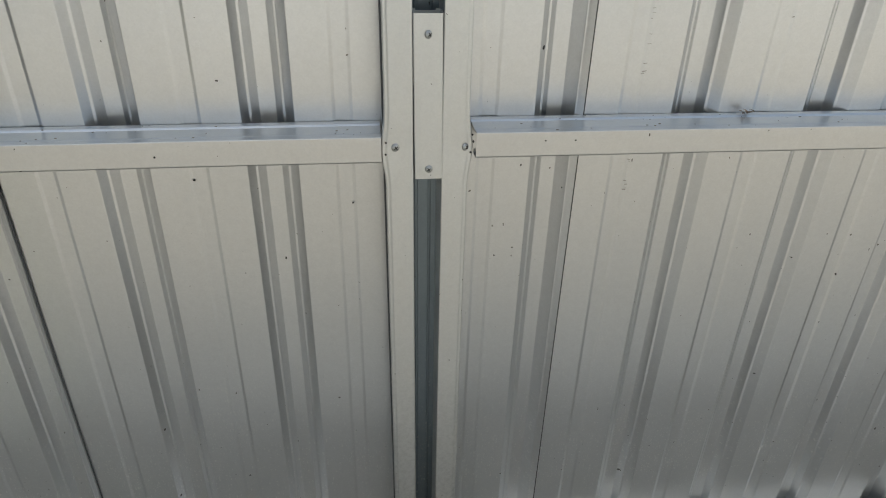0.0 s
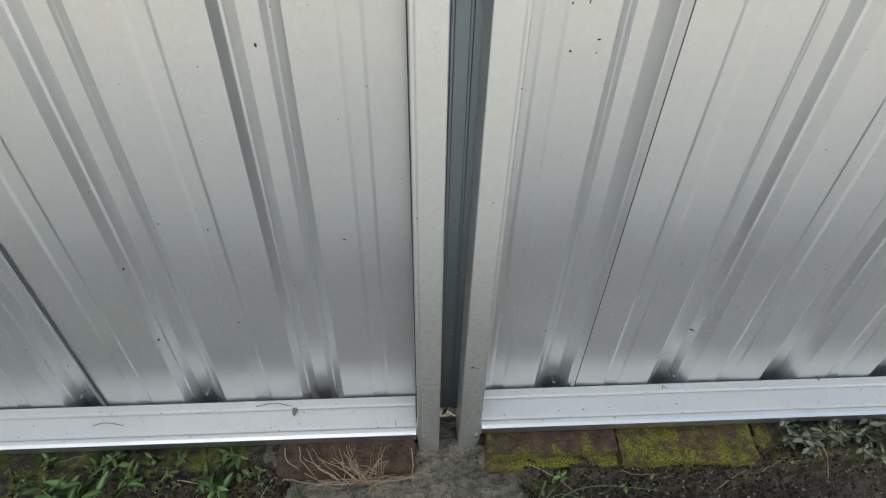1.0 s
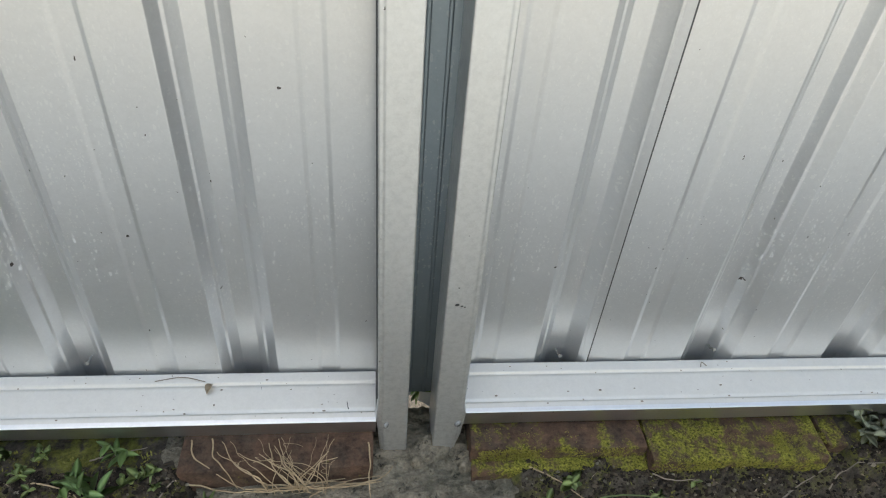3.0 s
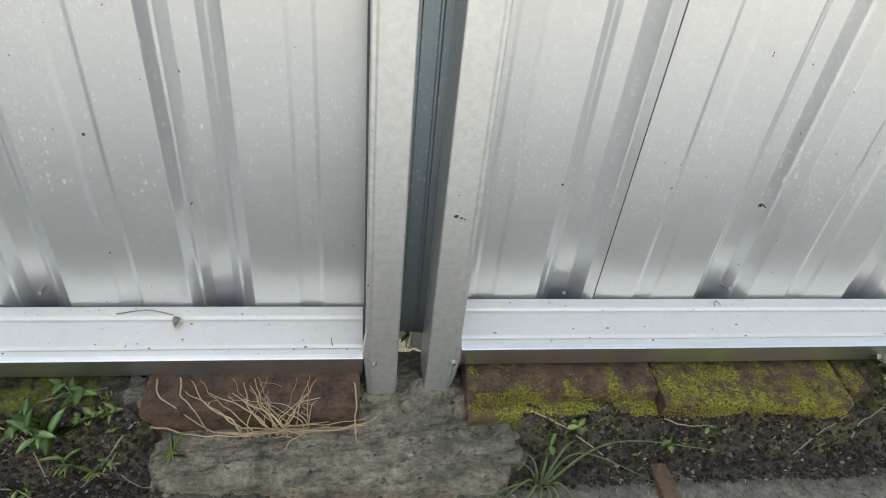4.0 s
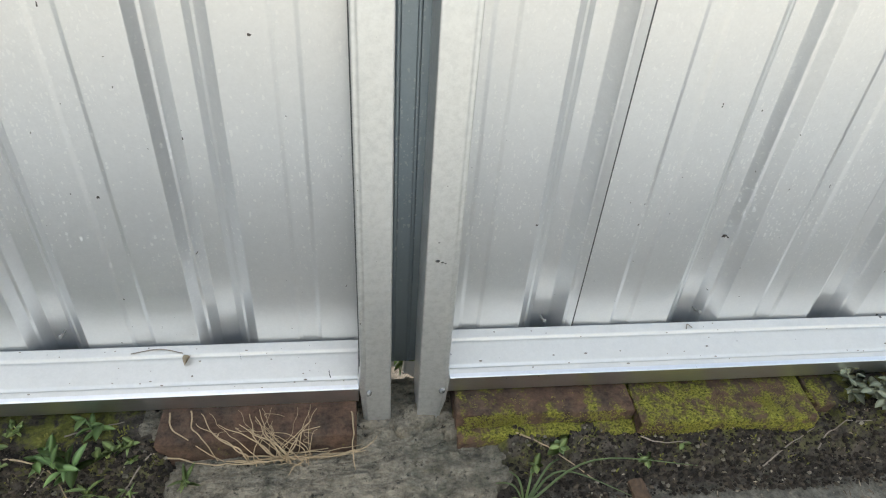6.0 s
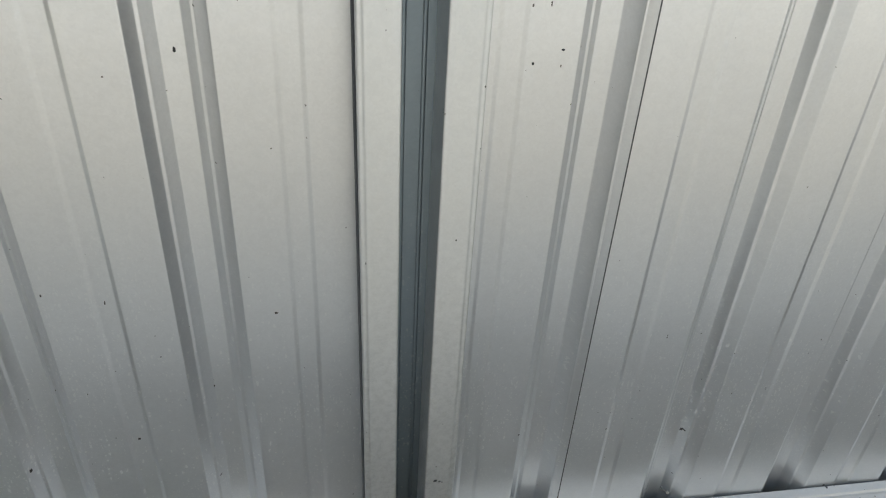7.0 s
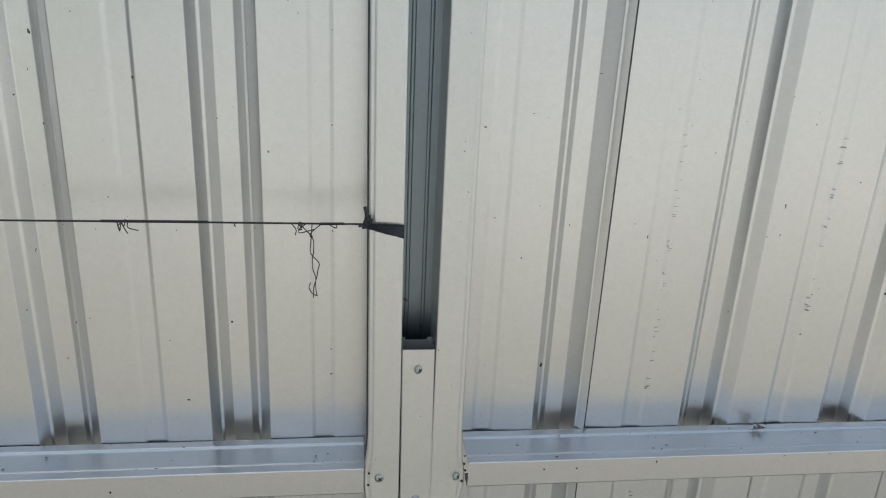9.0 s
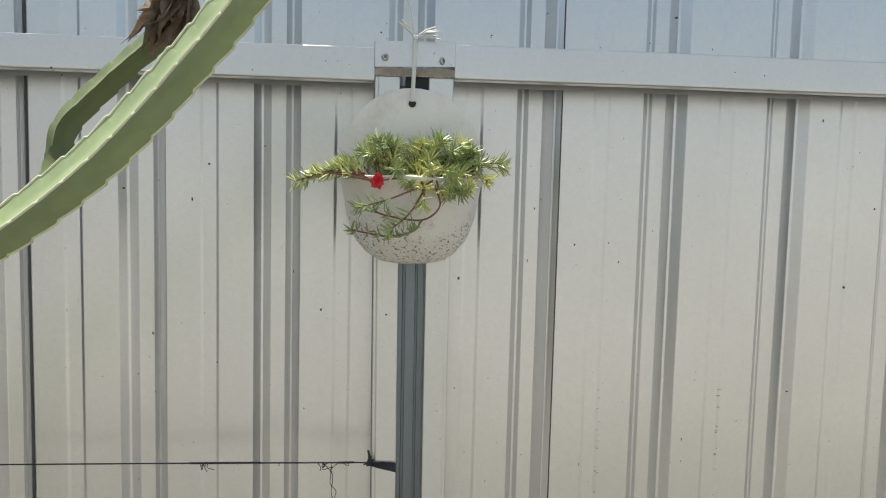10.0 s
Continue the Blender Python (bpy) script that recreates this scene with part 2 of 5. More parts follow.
b.inputs["Specular IOR Level"].default_value = 0.25
bump(n, l, b, grain, 0.8, 0.002)
bump(n, l, b, mossf, 0.4, 0.002)

# rough cement
m, n, l, b = material("weathered_cement")
CEMENT = m
g1, g2 = grit(n, l, 190, 42), tex(n, l, 13, 6, 0.65)
c = mix(n, l, g1, (0.088, 0.074, 0.053), (0.55, 0.47, 0.345))
c = mix(n, l, ramp(n, l, g2, ((0.42, grey(0)), (0.58, grey(0.62)))), c, mix(n, l, g1, (0.045, 0.041, 0.030), (0.24, 0.218, 0.168)))
pits = ramp(n, l, tex(n, l, 70, 5, 0.7), ((0.33, grey(1)), (0.42, grey(0))))
c = mix(n, l, pits, c, (0.035, 0.031, 0.024))
c = mix(n, l, ramp(n, l, tex(n, l, 26, 5, 0.7), ((0.52, grey(0)), (0.68, grey(0.35)))), c, (0.075, 0.080, 0.045))
l.new(c, b.inputs["Base Color"])
b.inputs["Roughness"].default_value = 0.93
b.inputs["Specular IOR Level"].default_value = 0.25
bump(n, l, b, g1, 0.9, 0.004)
bump(n, l, b, pits, -0.8, 0.004)
bump(n, l, b, tex(n, l, 110, 6, 0.6, stretch=(0.7, 1, 1)), 1.0, 0.012)
bump(n, l, b, tex(n, l, 38, 4, 0.6, stretch=(0.4, 1, 1)), 0.8, 0.015)

# dark soil with moss and fine litter; farther out, unseen yard toned for reflections
m, n, l, b = material("damp_soil")
SOIL = m
g1, g2, g3 = grit(n, l, 210, 60), tex(n, l, 12, 5), tex(n, l, 40, 5, 0.65)
c = mix(n, l, g1, (0.004, 0.003, 0.002), (0.115, 0.093, 0.071))
c = mix(n, l, ramp(n, l, g2, ((0.45, grey(0)), (0.65, grey(0.8)))), c, mix(n, l, g1, (0.010, 0.008, 0.006), (0.19, 0.158, 0.122)))
geo = n.new("ShaderNodeNewGeometry")
sep = n.new("ShaderNodeSeparateXYZ")
l.new(geo.outputs["Position"], sep.inputs[0])
near = n.new("ShaderNodeMapRange")
near.inputs["From Min"].default_value = -0.085
near.inputs["From Max"].default_value = -0.03
l.new(sep.outputs["Y"], near.inputs["Value"])
mossf = math_node(n, l, "MULTIPLY", ramp(n, l, g3, ((0.46, grey(0)), (0.58, grey(1)))), near.outputs[0])
beyond = n.new("ShaderNodeMapRange")             # bare dark earth beyond the fence
beyond.inputs["From Min"].default_value = 0.07
beyond.inputs["From Max"].default_value = 0.04
l.new(sep.outputs["Y"], beyond.inputs["Value"])
mossf = math_node(n, l, "MULTIPLY", mossf, beyond.outputs[0])
c = mix(n, l, mossf, c, mix(n, l, g1, (0.035, 0.04, 0.008), (0.28, 0.27, 0.06)))
mossf2 = ramp(n, l, tex(n, l, 25, 5, 0.7), ((0.60, grey(0)), (0.70, grey(0.55))))
c = mix(n, l, mossf2, c, (0.045, 0.055, 0.022))
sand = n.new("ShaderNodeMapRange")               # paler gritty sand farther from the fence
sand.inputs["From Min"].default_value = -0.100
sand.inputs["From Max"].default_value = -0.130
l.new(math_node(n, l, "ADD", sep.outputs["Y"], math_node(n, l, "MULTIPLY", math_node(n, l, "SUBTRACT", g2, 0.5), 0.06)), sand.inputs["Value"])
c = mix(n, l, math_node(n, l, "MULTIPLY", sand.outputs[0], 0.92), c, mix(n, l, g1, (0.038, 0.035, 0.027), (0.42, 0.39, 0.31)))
# unseen yard, a cool grey chosen for what the sheets reflect
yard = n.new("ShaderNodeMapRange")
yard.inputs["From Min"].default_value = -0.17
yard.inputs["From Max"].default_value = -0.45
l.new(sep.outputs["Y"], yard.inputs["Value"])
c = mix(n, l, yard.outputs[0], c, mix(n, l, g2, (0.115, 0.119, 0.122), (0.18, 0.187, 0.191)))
far_yard = n.new("ShaderNodeMapRange")              # unseen far yard, paler and warmer for the sheets to reflect
far_yard.inputs["From Min"].default_value = -0.7
far_yard.inputs["From Max"].default_value = -1.4
l.new(sep.outputs["Y"], far_yard.inputs["Value"])
c = mix(n, l, far_yard.outputs[0], c, mix(n, l, g2, (0.185, 0.173, 0.153), (0.255, 0.24, 0.215)))
l.new(c, b.inputs["Base Color"])
rgh = n.new("ShaderNodeMapRange")
rgh.inputs["To Min"].default_value = 0.85
b.inputs["Specular IOR Level"].default_value = 0.25
rgh.inputs["To Max"].default_value = 1.0
l.new(g2, rgh.inputs["Value"])
l.new(rgh.outputs[0], b.inputs["Roughness"])
bump(n, l, b, g1, 0.9, 0.006)
bump(n, l, b, g3, 0.6, 0.010)

# speckled moulded pot
m, n, l, b = material("speckled_pot")
POT = m
vd = tex(n, l, 230, 2, 0.5, stretch=(1, 1, 1.4))
where = tex(n, l, 9, 3)
geo = n.new("ShaderNodeNewGeometry")
sep = n.new("ShaderNodeSeparateXYZ")
co = n.new("ShaderNodeTexCoord")
l.new(co.outputs["Object"], sep.inputs[0])
lowf = n.new("ShaderNodeMapRange")
lowf.inputs["From Min"].default_value = -0.03
lowf.inputs["From Max"].default_value = -0.10
lowf.inputs["To Min"].default_value = -0.14
lowf.inputs["To Max"].default_value = 0.16
l.new(sep.outputs["Z"], lowf.inputs["Value"])
sp = math_node(n, l, "MULTIPLY", ramp(n, l, vd, ((0.575, grey(0)), (0.635, grey(1)))), ramp(n, l, math_node(n, l, "ADD", where, lowf.outputs[0]), ((0.44, grey(0)), (0.54, grey(1)))))
c = mix(n, l, tex(n, l, 25, 4), (0.77, 0.72, 0.65), (0.88, 0.85, 0.79))
c = mix(n, l, ramp(n, l, tex(n, l, 17, 5, 0.7), ((0.50, grey(0)), (0.70, grey(0.55)))), c, (0.56, 0.47, 0.39))
c = mix(n, l, sp, c, mix(n, l, tex(n, l, 80, 2), (0.10, 0.075, 0.06), (0.36, 0.28, 0.22)))
l.new(c, b.inputs["Base Color"])
b.inputs["Roughness"].default_value = 0.55
b.inputs["Subsurface Weight"].default_value = 0.15
b.inputs["Subsurface Radius"].default_value = (0.008, 0.006, 0.004)
bump(n, l, b, tex(n, l, 120, 4), 0.15, 0.001)


# ---- building helpers ----
def part(name, bm, mat, parent=None, label="", smooth=True, at=None):
    me = bpy.data.meshes.new(name)
    bmesh.ops.recalc_face_normals(bm, faces=bm.faces)
    bm.to_mesh(me)
    bm.free()
    me.materials.append(mat)
    if smooth:
        me.shade_smooth()
        me.set_sharp_from_angle(angle=radians(38))
    ob = new(name, me)
    if at is not None:
        ob.matrix_basis = at
    if parent:
        ob.parent = parent
    if label:
        tagged(ob, label)
    return ob


def shared(name, me, parent, at, label=""):
    ob = new(name, me)
    ob.matrix_basis = at
    ob.parent = parent
    if label:
        tagged(ob, label)
    return ob


def holder(name, at, label, category, group=""):
    e = new(name)
    e.matrix_basis = at
    e.empty_display_size = 0.02
    return tagged(e, label, category, group)


def fillet(pts, r, n=3):
    """Round the inner corners of an open 2D path."""
    out = [Vector(pts[0])]
    for a, b, c in zip(pts, pts[1:], pts[2:]):
        a, b, c = Vector(a), Vector(b), Vector(c)
        ra = min(r, (a - b).length * 0.45, (c - b).length * 0.45)
        p, q = b + (a - b).normalized() * ra, b + (c - b).normalized() * ra
        hold = 0.0005
        if (a - p).length > 3 * hold:
            out.append(p + (a - p).normalized() * hold)
        for i in range(n + 1):
            t = i / n
            out.append(p * (1 - t) ** 2 + b * 2 * t * (1 - t) + q * t * t)
        if (c - q).length > 3 * hold:
            out.append(q + (c - q).normalized() * hold)
    out.append(Vector(pts[-1]))
    return out


def thick(path, t):
    """A closed outline: the path and its copy offset by t to its left."""
    off = []
    for i, p in enumerate(path):
        d = (path[min(i + 1, len(path) - 1)] - path[max(i - 1, 0)]).normalized()
        off.append(p + Vector((-d.y, d.x)) * t)
    return path + off[::-1]


def loft(bm, outline, stations, place):
    """Skin a closed outline along stations; place(u, v, s) gives the point. Ends are capped by a strip of quads."""
    rings = [[bm.verts.new(place(p.x, p.y, s)) for p in outline] for s in stations]
    k = len(outline)
    for a, b in zip(rings, rings[1:]):
        for i in range(k):
            bm.faces.new((a[i], a[(i + 1) % k], b[(i + 1) % k], b[i]))
    for ring in (rings[0], rings[-1]):
        for i in range(k // 2 - 1):
            bm.faces.new((ring[i], ring[i + 1], ring[k - 2 - i], ring[k - 1 - i]))
    return bm


def tube(bm, pts, radii, sides=6):
    """A round tapering tube along points."""
    pts = [Vector(p) for p in pts]
    if not hasattr(radii, "__len__"):
        radii = [radii] * len(pts)
    rings = []
    ref = Vector((0.13, 0.21, 0.97))
    for i, p in enumerate(pts):
        d = (pts[min(i + 1, len(pts) - 1)] - pts[max(i - 1, 0)]).normalized()
        u = d.cross(ref)
        u = u.normalized() if u.length > 1e-4 else Vector((1, 0, 0))
        v = d.cross(u)
        rings.append([bm.verts.new(p + (u * math.cos(a) + v * math.sin(a)) * radii[i]) for a in (2 * math.pi * j / sides for j in range(sides))])
    for a, b in zip(rings, rings[1:]):
        for j in range(sides):
            bm.faces.new((a[j], a[(j + 1) % sides], b[(j + 1) % sides], b[j]))
    bm.faces.new(rings[0])
    bm.faces.new(rings[-1][::-1])
    return bm


def spline(pts, n=8):
    """Catmull-Rom points through pts."""
    p = [Vector(q) for q in pts]
    p = [p[0] * 2 - p[1]] + p + [p[-1] * 2 - p[-2]]
    out = []
    for a, b, c, d in zip(p, p[1:], p[2:], p[3:]):
        for i in range(n):
            t = i / n
            out.append(0.5 * (2 * b + (c - a) * t + (2 * a - 5 * b + 4 * c - d) * t * t + (3 * b - a - 3 * c + d) * t ** 3))
    out.append(p[-2])
    return out


def turned(bm, profile, sides=16, m=Matrix()):
    """A body of revolution about local z from (radius, height) pairs."""
    rings = [[bm.verts.new(m @ Vector((r * math.cos(a), r * math.sin(a), h))) for a in (2 * math.pi * j / sides for j in range(sides))] for r, h in profile]
    for a, b in zip(rings, rings[1:]):
        for j in range(sides):
            bm.faces.new((a[j], a[(j + 1) % sides], b[(j + 1) % sides], b[j]))
    bm.faces.new(rings[0][::-1])
    bm.faces.new(rings[-1])
    return bm


def rough_block(size, seed, cuts, amount, bevel):
    """A worn block with bevelled, uneven edges, its base at local z = 0."""
    bm = bmesh.new()
    bmesh.ops.create_cube(bm, size=1)
    bmesh.ops.scale(bm, vec=size, verts=bm.verts)
    bmesh.ops.bevel(bm, geom=bm.edges[:], offset=bevel, segments=2, affect="EDGES", profile=0.6)
    bmesh.ops.subdivide_edges(bm, edges=[e for e in bm.edges if e.calc_length() > max(size) / cuts], cuts=cuts, use_grid_fill=True)
    for v in bm.verts:
        q = v.co * 38 + Vector((seed * 7.3, seed * 3.1, 0))
        v.co += Vector(noise.noise_vector(q)) * amount + Vector(noise.noise_vector(q * 3.5)) * amount * 0.4
    bmesh.ops.translate(bm, verts=bm.verts, vec=(0, 0, size[2] / 2))
    return bm


# ---- ground ----
def lump(x, y):
    return noise.fractal(Vector((x * 9, y * 9, 3.1)), 0.9, 2.1, 4)


def step(a, b, v):
    t = min(1, max(0, (v - a) / (b - a)))
    return t * t * (3 - 2 * t)


def ground_height(x, y):
    if y > 0.12:
        return -0.03 + 0.006 * lump(x, y)
    bank = step(-0.095, -0.040, y)
    rise = 0.040 if x < -0.27 else (0.034 if x < 0.56 else 0.052)
    flat = step(-0.35, -0.2, y)
    pad_here = step(-0.285, -0.262, x) * (1 - step(0.095, 0.135, x))
    rise = rise * (1 - pad_here) + 0.002 * pad_here
    return bank * rise * (1 - step(0.04, 0.12, y)) - 0.03 * step(0.04, 0.12, y) + (0.006 + 0.007 * bank) * flat * lump(x, y) + 0.0035 * flat * noise.noise(Vector((x * 70, y * 70, 0)))


xs = [-60, -25, -10, -5, -3, -2, -1.5, -1.2, -1.0] + [round(-0.9 + 0.0075 * i, 4) for i in range(241)] + [1.0, 1.2, 1.5, 2, 3, 5, 10, 25, 60]
ys = [-60, -25, -10, -5, -3.5, -2.5, -2, -1.5, -1.1, -0.8, -0.6, -0.5, -0.42, -0.36, -0.32, -0.29] + [round(-0.27 + 0.006 * i, 4) for i in range(70)] + [0.17, 0.2, 0.25, 0.4, 0.7, 1.2, 2, 5, 10, 25, 60]
gv = [(x, y, ground_height(x, y)) for y in ys for x in xs]
nx = len(xs)
gf = [(j * nx + i, j * nx + i + 1, (j + 1) * nx + i + 1, (j + 1) * nx + i) for j in range(len(ys) - 1) for i in range(nx - 1)]
gm = bpy.data.meshes.new("ground")
gm.from_pydata(gv, [], gf)
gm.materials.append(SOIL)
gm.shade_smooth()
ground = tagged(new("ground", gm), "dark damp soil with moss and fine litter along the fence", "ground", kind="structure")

# unseen wall added behind the camera for the steel to reflect
bm = bmesh.new()
bmesh.ops.create_cube(bm, size=1, matrix=Matrix.Translation((0, -3.6, 1.3)) @ Matrix.Diagonal((20, 0.15, 2.6, 1)))
tagged(part("reflect_wall_yard", bm, CREAM, smooth=False), "unseen cream wall added across the yard for reflections", "wall", kind="structure")
# unseen end walls added for rib reflections: dark to the west, cream to the east
for name, x, high, mat, hue in (("wall_west", -4.6, 3.2, GREYWALL, "dark grey"), ("wall_east", 4.6, 2.1, CREAM, "cream")):
    bm = bmesh.new()
    bmesh.ops.create_cube(bm, size=1, matrix=Matrix.Translation((x, -1.7, high / 2)) @ Matrix.Diagonal((0.15, 3.6, high, 1)))
    tagged(part(name, bm, mat, smooth=False), f"plain {hue} rendered wall at the yard's end", "wall", kind="structure")

# unseen walls added along the fence line, closing the yard for reflections
for name, x0, x1 in (("wall_north_west", -4.52, -1.37), ("wall_north_east", 1.80, 4.52)):
    bm = bmesh.new()
    bmesh.ops.create_cube(bm, size=1, matrix=Matrix.Translation(((x0 + x1) / 2, 0.10, 1.0)) @ Matrix.Diagonal((x1 - x0, 0.10, 2.1, 1)))
    tagged(part(name, bm, CREAM, smooth=False), "unseen cream wall added to carry on the fence line", "wall", kind="structure")

# ---- the corrugated fence sheets ----
PAN_Y, PITCH, EDGE = 0.0646, 0.19665, 0.2125
# unseen extra length above and below keeps sun and stray light off
SHEET_LOW, SHEET_TOP = 0.02, 2.2


def rib_profile(x0, ribs, pitch):
    """One sheet from the right edge of a rib groove at x0: pans with a shallow swage, then recessed ribs with stepped walls."""
    pts = [(x0 - 0.004, 0.0022)]
    pan = PITCH - 0.0636
    for k in range(ribs):
        x = x0 + k * pitch
        last = k == ribs - 1
        pts += [(x + (0.002 if k == 0 else 0.0055), 0.0016 if k == 0 else 0.0), (x + 0.0550, 0.0), (x + 0.0595, 0.0015), (x + 0.0780, 0.0015), (x + 0.0825, 0.0), (x + pan, 0.0)]
        g = x + pan
        pts += [(g + 0.0095, 0.0105), (g + 0.0128, 0.0112), (g + 0.0220, 0.0225), (g + 0.0440, 0.0225)]
        pts += [(g + 0.0575, 0.0032), (g + 0.0590, 0.0028)] if last else [(g + 0.0535, 0.0112), (g + 0.0570, 0.0105)]
    pts += [(x0 + ribs * PITCH - 0.0006, 0.0), (x0 + ribs * PITCH + 0.0040, -0.0030)]
    return [Vector(p) for p in pts]


def corrugated_sheet(x0, ribs, pitch):
    path = fillet([tuple(p) for p in rib_profile(x0, ribs, pitch)], 0.0007, 2)
    bm = bmesh.new()
    levels = [SHEET_LOW + (SHEET_TOP - SHEET_LOW) * i / 40 for i in range(41)]

    def place(u, v, s):
        # the thin pans are never quite flat
        w = 0.0012 * noise.noise(Vector((u * 5, s * 3.0, x0))) + 0.0007 * noise.noise(Vector((u * 14, s * 1.3, x0 + 7)))
        return (u, PAN_Y + v + w, s)

    loft(bm, thick(path, 0.0006), levels, place)
    ob = part("corrugated_sheet", bm, SHEET)
    return tagged(ob, "silver zinc-coated corrugated steel sheet with vertical ribs and splashes", "fence sheet", "fence sheets")


for k in (-2, -1, 0, 1):
    ob = corrugated_sheet(EDGE + k * 4 * PITCH, 4, PITCH + (0.0013 if k == 0 else 0.0))
    # dark strip laid on the lap for the shade in its open joint
    bm = bmesh.new()
    bmesh.ops.create_cube(bm, size=1, matrix=Matrix.Translation((EDGE + k * 4 * PITCH + 0.0058, PAN_Y - 0.0002, 1.12)) @ Matrix.Diagonal((0.0021, 0.0016, 2.12, 1)))
    part("lap_shade", bm, GAPSHADE, ob, "dark strip for the shade in the lap joint", smooth=False)


# ---- screws ----
def screw(parent, x, z, y=0.0, r=0.0048, turn=0.0, mat=SCREW):
    m = pose(x, y, z, 90, 0, turn)
    bm = bmesh.new()
    turned(bm, ((r * 1.0, -0.0005), (r * 1.02, 0.0008), (r * 0.92, 0.0018), (r * 0.62, 0.0028), (r * 0.2, 0.0032)), 14)
    s = part("screw", bm, mat, parent, "zinc-plated pan-head screw", at=m)
    bm = bmesh.new()
    for a in (35, 125):
        bmesh.ops.create_cube(bm, size=1, matrix=pose(0, 0, 0.0026, 0, 0, a) @ Matrix.Diagonal((r * 1.05, r * 0.22, 0.0016, 1)))
    part("drive_slot", bm, CHIPSHADE, s, "cross slot, its shade painted near-black", smooth=False)
    return s


# ---- posts ----
POST_TOP = 1.822


def bulge(z, at, wide, by):
    return by * math.exp(-((z - at) / wide) ** 2)


def fence_post(side, width, lean, low, label):
    """A leaning lipped channel post; lean(z) is the inner edge. side: -1 or 1, the way its flange points."""
    path = fillet([(width - 0.001, 0.053), (width, 0.061), (0, 0.061), (0, 0), (width - 0.0065, 0), (width - 0.0045, 0.0012), (width, 0.0016), (width, 0.011)], 0.0022, 3)
    bm = bmesh.new()
    levels = sorted({low, low + 0.02, POST_TOP, *(0.04 + 0.012 * i for i in range(9)), *(0.2 + 0.1 * i for i in range(17) if 0.2 + 0.1 * i < POST_TOP - 0.01), *(0.86 + 0.01 * i for i in range(22))})

    def place(u, v, z):
        f = max(0.0, min(1.0, u / width))
        out = bulge(z, 0.957, 0.028, 0.0058) + bulge(z, 0.088, 0.016, 0.0034) - 0.008 * (1 - step(low, low + 0.045, z)) * (1 if side > 0 else 0.35)
        dent = 0.0016 * bulge(z, 0.962, 0.02, 1) * (f > 0.6)
        wob = 0.0004 * noise.noise(Vector((side * 3, u * 20, z * 6)))
        return (lean(z) + side * (u + f * f * out), v + dent + wob, z)

    loft(bm, thick(path, 0.0009), levels, place)
    e = holder("fence_post", Matrix(), label, "fence post", "fence posts")
    part("channel", bm, POST, e)
    return e


def lean_left(z):
    return -0.0165 - 0.0098 * (z - 0.185) / 1.27


def lean_right(z):
    return 0.0172 - 0.0050 * (z - 0.185) / 1.27


post_l = fence_post(-1, 0.0362, lean_left, 0.012, "leaning grey steel channel post with black tape tied round it")
post_r = fence_post(1, 0.0352, lean_right, 0.012, "grey steel channel post with a dented lower corner")
screw(post_l, -0.0455, 0.960, 0.001, 0.0054, 15)
screw(post_r, 0.0445, 0.959, 0.001, 0.0050, 40)
screw(post_l, -0.0425, 0.0745, 0, 0.0042, 60, OLDSCREW)
screw(post_r, 0.0465, 0.0740, 0, 0.0046, 20, OLDSCREW)


def dimple(parent, x, z, r=0.0016):
    bm = bmesh.new()
    turned(bm, ((r * 1.3, -0.0008), (r * 1.1, 0.0003), (r * 0.3, 0.0005)), 9)
    part("dimple", bm, CHIPSHADE, parent, at=pose(x, 0.0012, z, 90, 0, 0))


for dx, dz in ((-0.0575, 0.966), (-0.0580, 0.950)):
    dimple(post_l, dx, dz, 0.0011)
for dx, dz in ((0.0535, 0.975), (0.0520, 0.951), (0.0552, 0.966)):
    dimple(post_r, dx, dz, 0.0011)
# scraped paint marks low on the post
for dx, dz, r in ((0.0300, 0.281, 0.0026), (0.0345, 0.279, 0.0014), (0.0375, 0.2775, 0.0010), (0.0290, 0.305, 0.0008)):
    bm = bmesh.new()
    turned(bm, ((r, -0.0008), (r * 0.8, 0.0003), (r * 0.2, 0.0004)), 7)
    part("chip", bm, CHIPSHADE, post_r, at=pose(dx, 0.0, dz, 90, 0, 25) @ Matrix.Diagonal((1.5, 0.7, 1, 1)))


# added strip behind the posts; its blue-grey paints the gap's shade and sky reflection
strip = holder("gap_tint_strip", Matrix(), "added strip behind the posts, tinted for the gap's shade and sky reflection", "fence strip")
for name, prof in (("panel", [(-0.031, 0.0), (-0.001, 0.0), (0.029, 0.0)]), ("ridge", [(-0.0142, 0.0003), (-0.0124, -0.0009), (-0.0100, -0.0009), (-0.0082, 0.0003)]), ("ridge", [(0.0050, 0.0003), (0.0068, -0.0009), (0.0088, -0.0009), (0.0106, 0.0003)])):
    bm = bmesh.new()
    loft(bm, thick(fillet(prof, 0.0006, 2), 0.0006), [0.062, 0.5, 1.0, 1.5, 1.82], lambda u, v, s: (u - 0.006 * (s - 0.185) / 1.27, 0.0600 + v, s))
    part(name, bm, GAPTINT, strip)

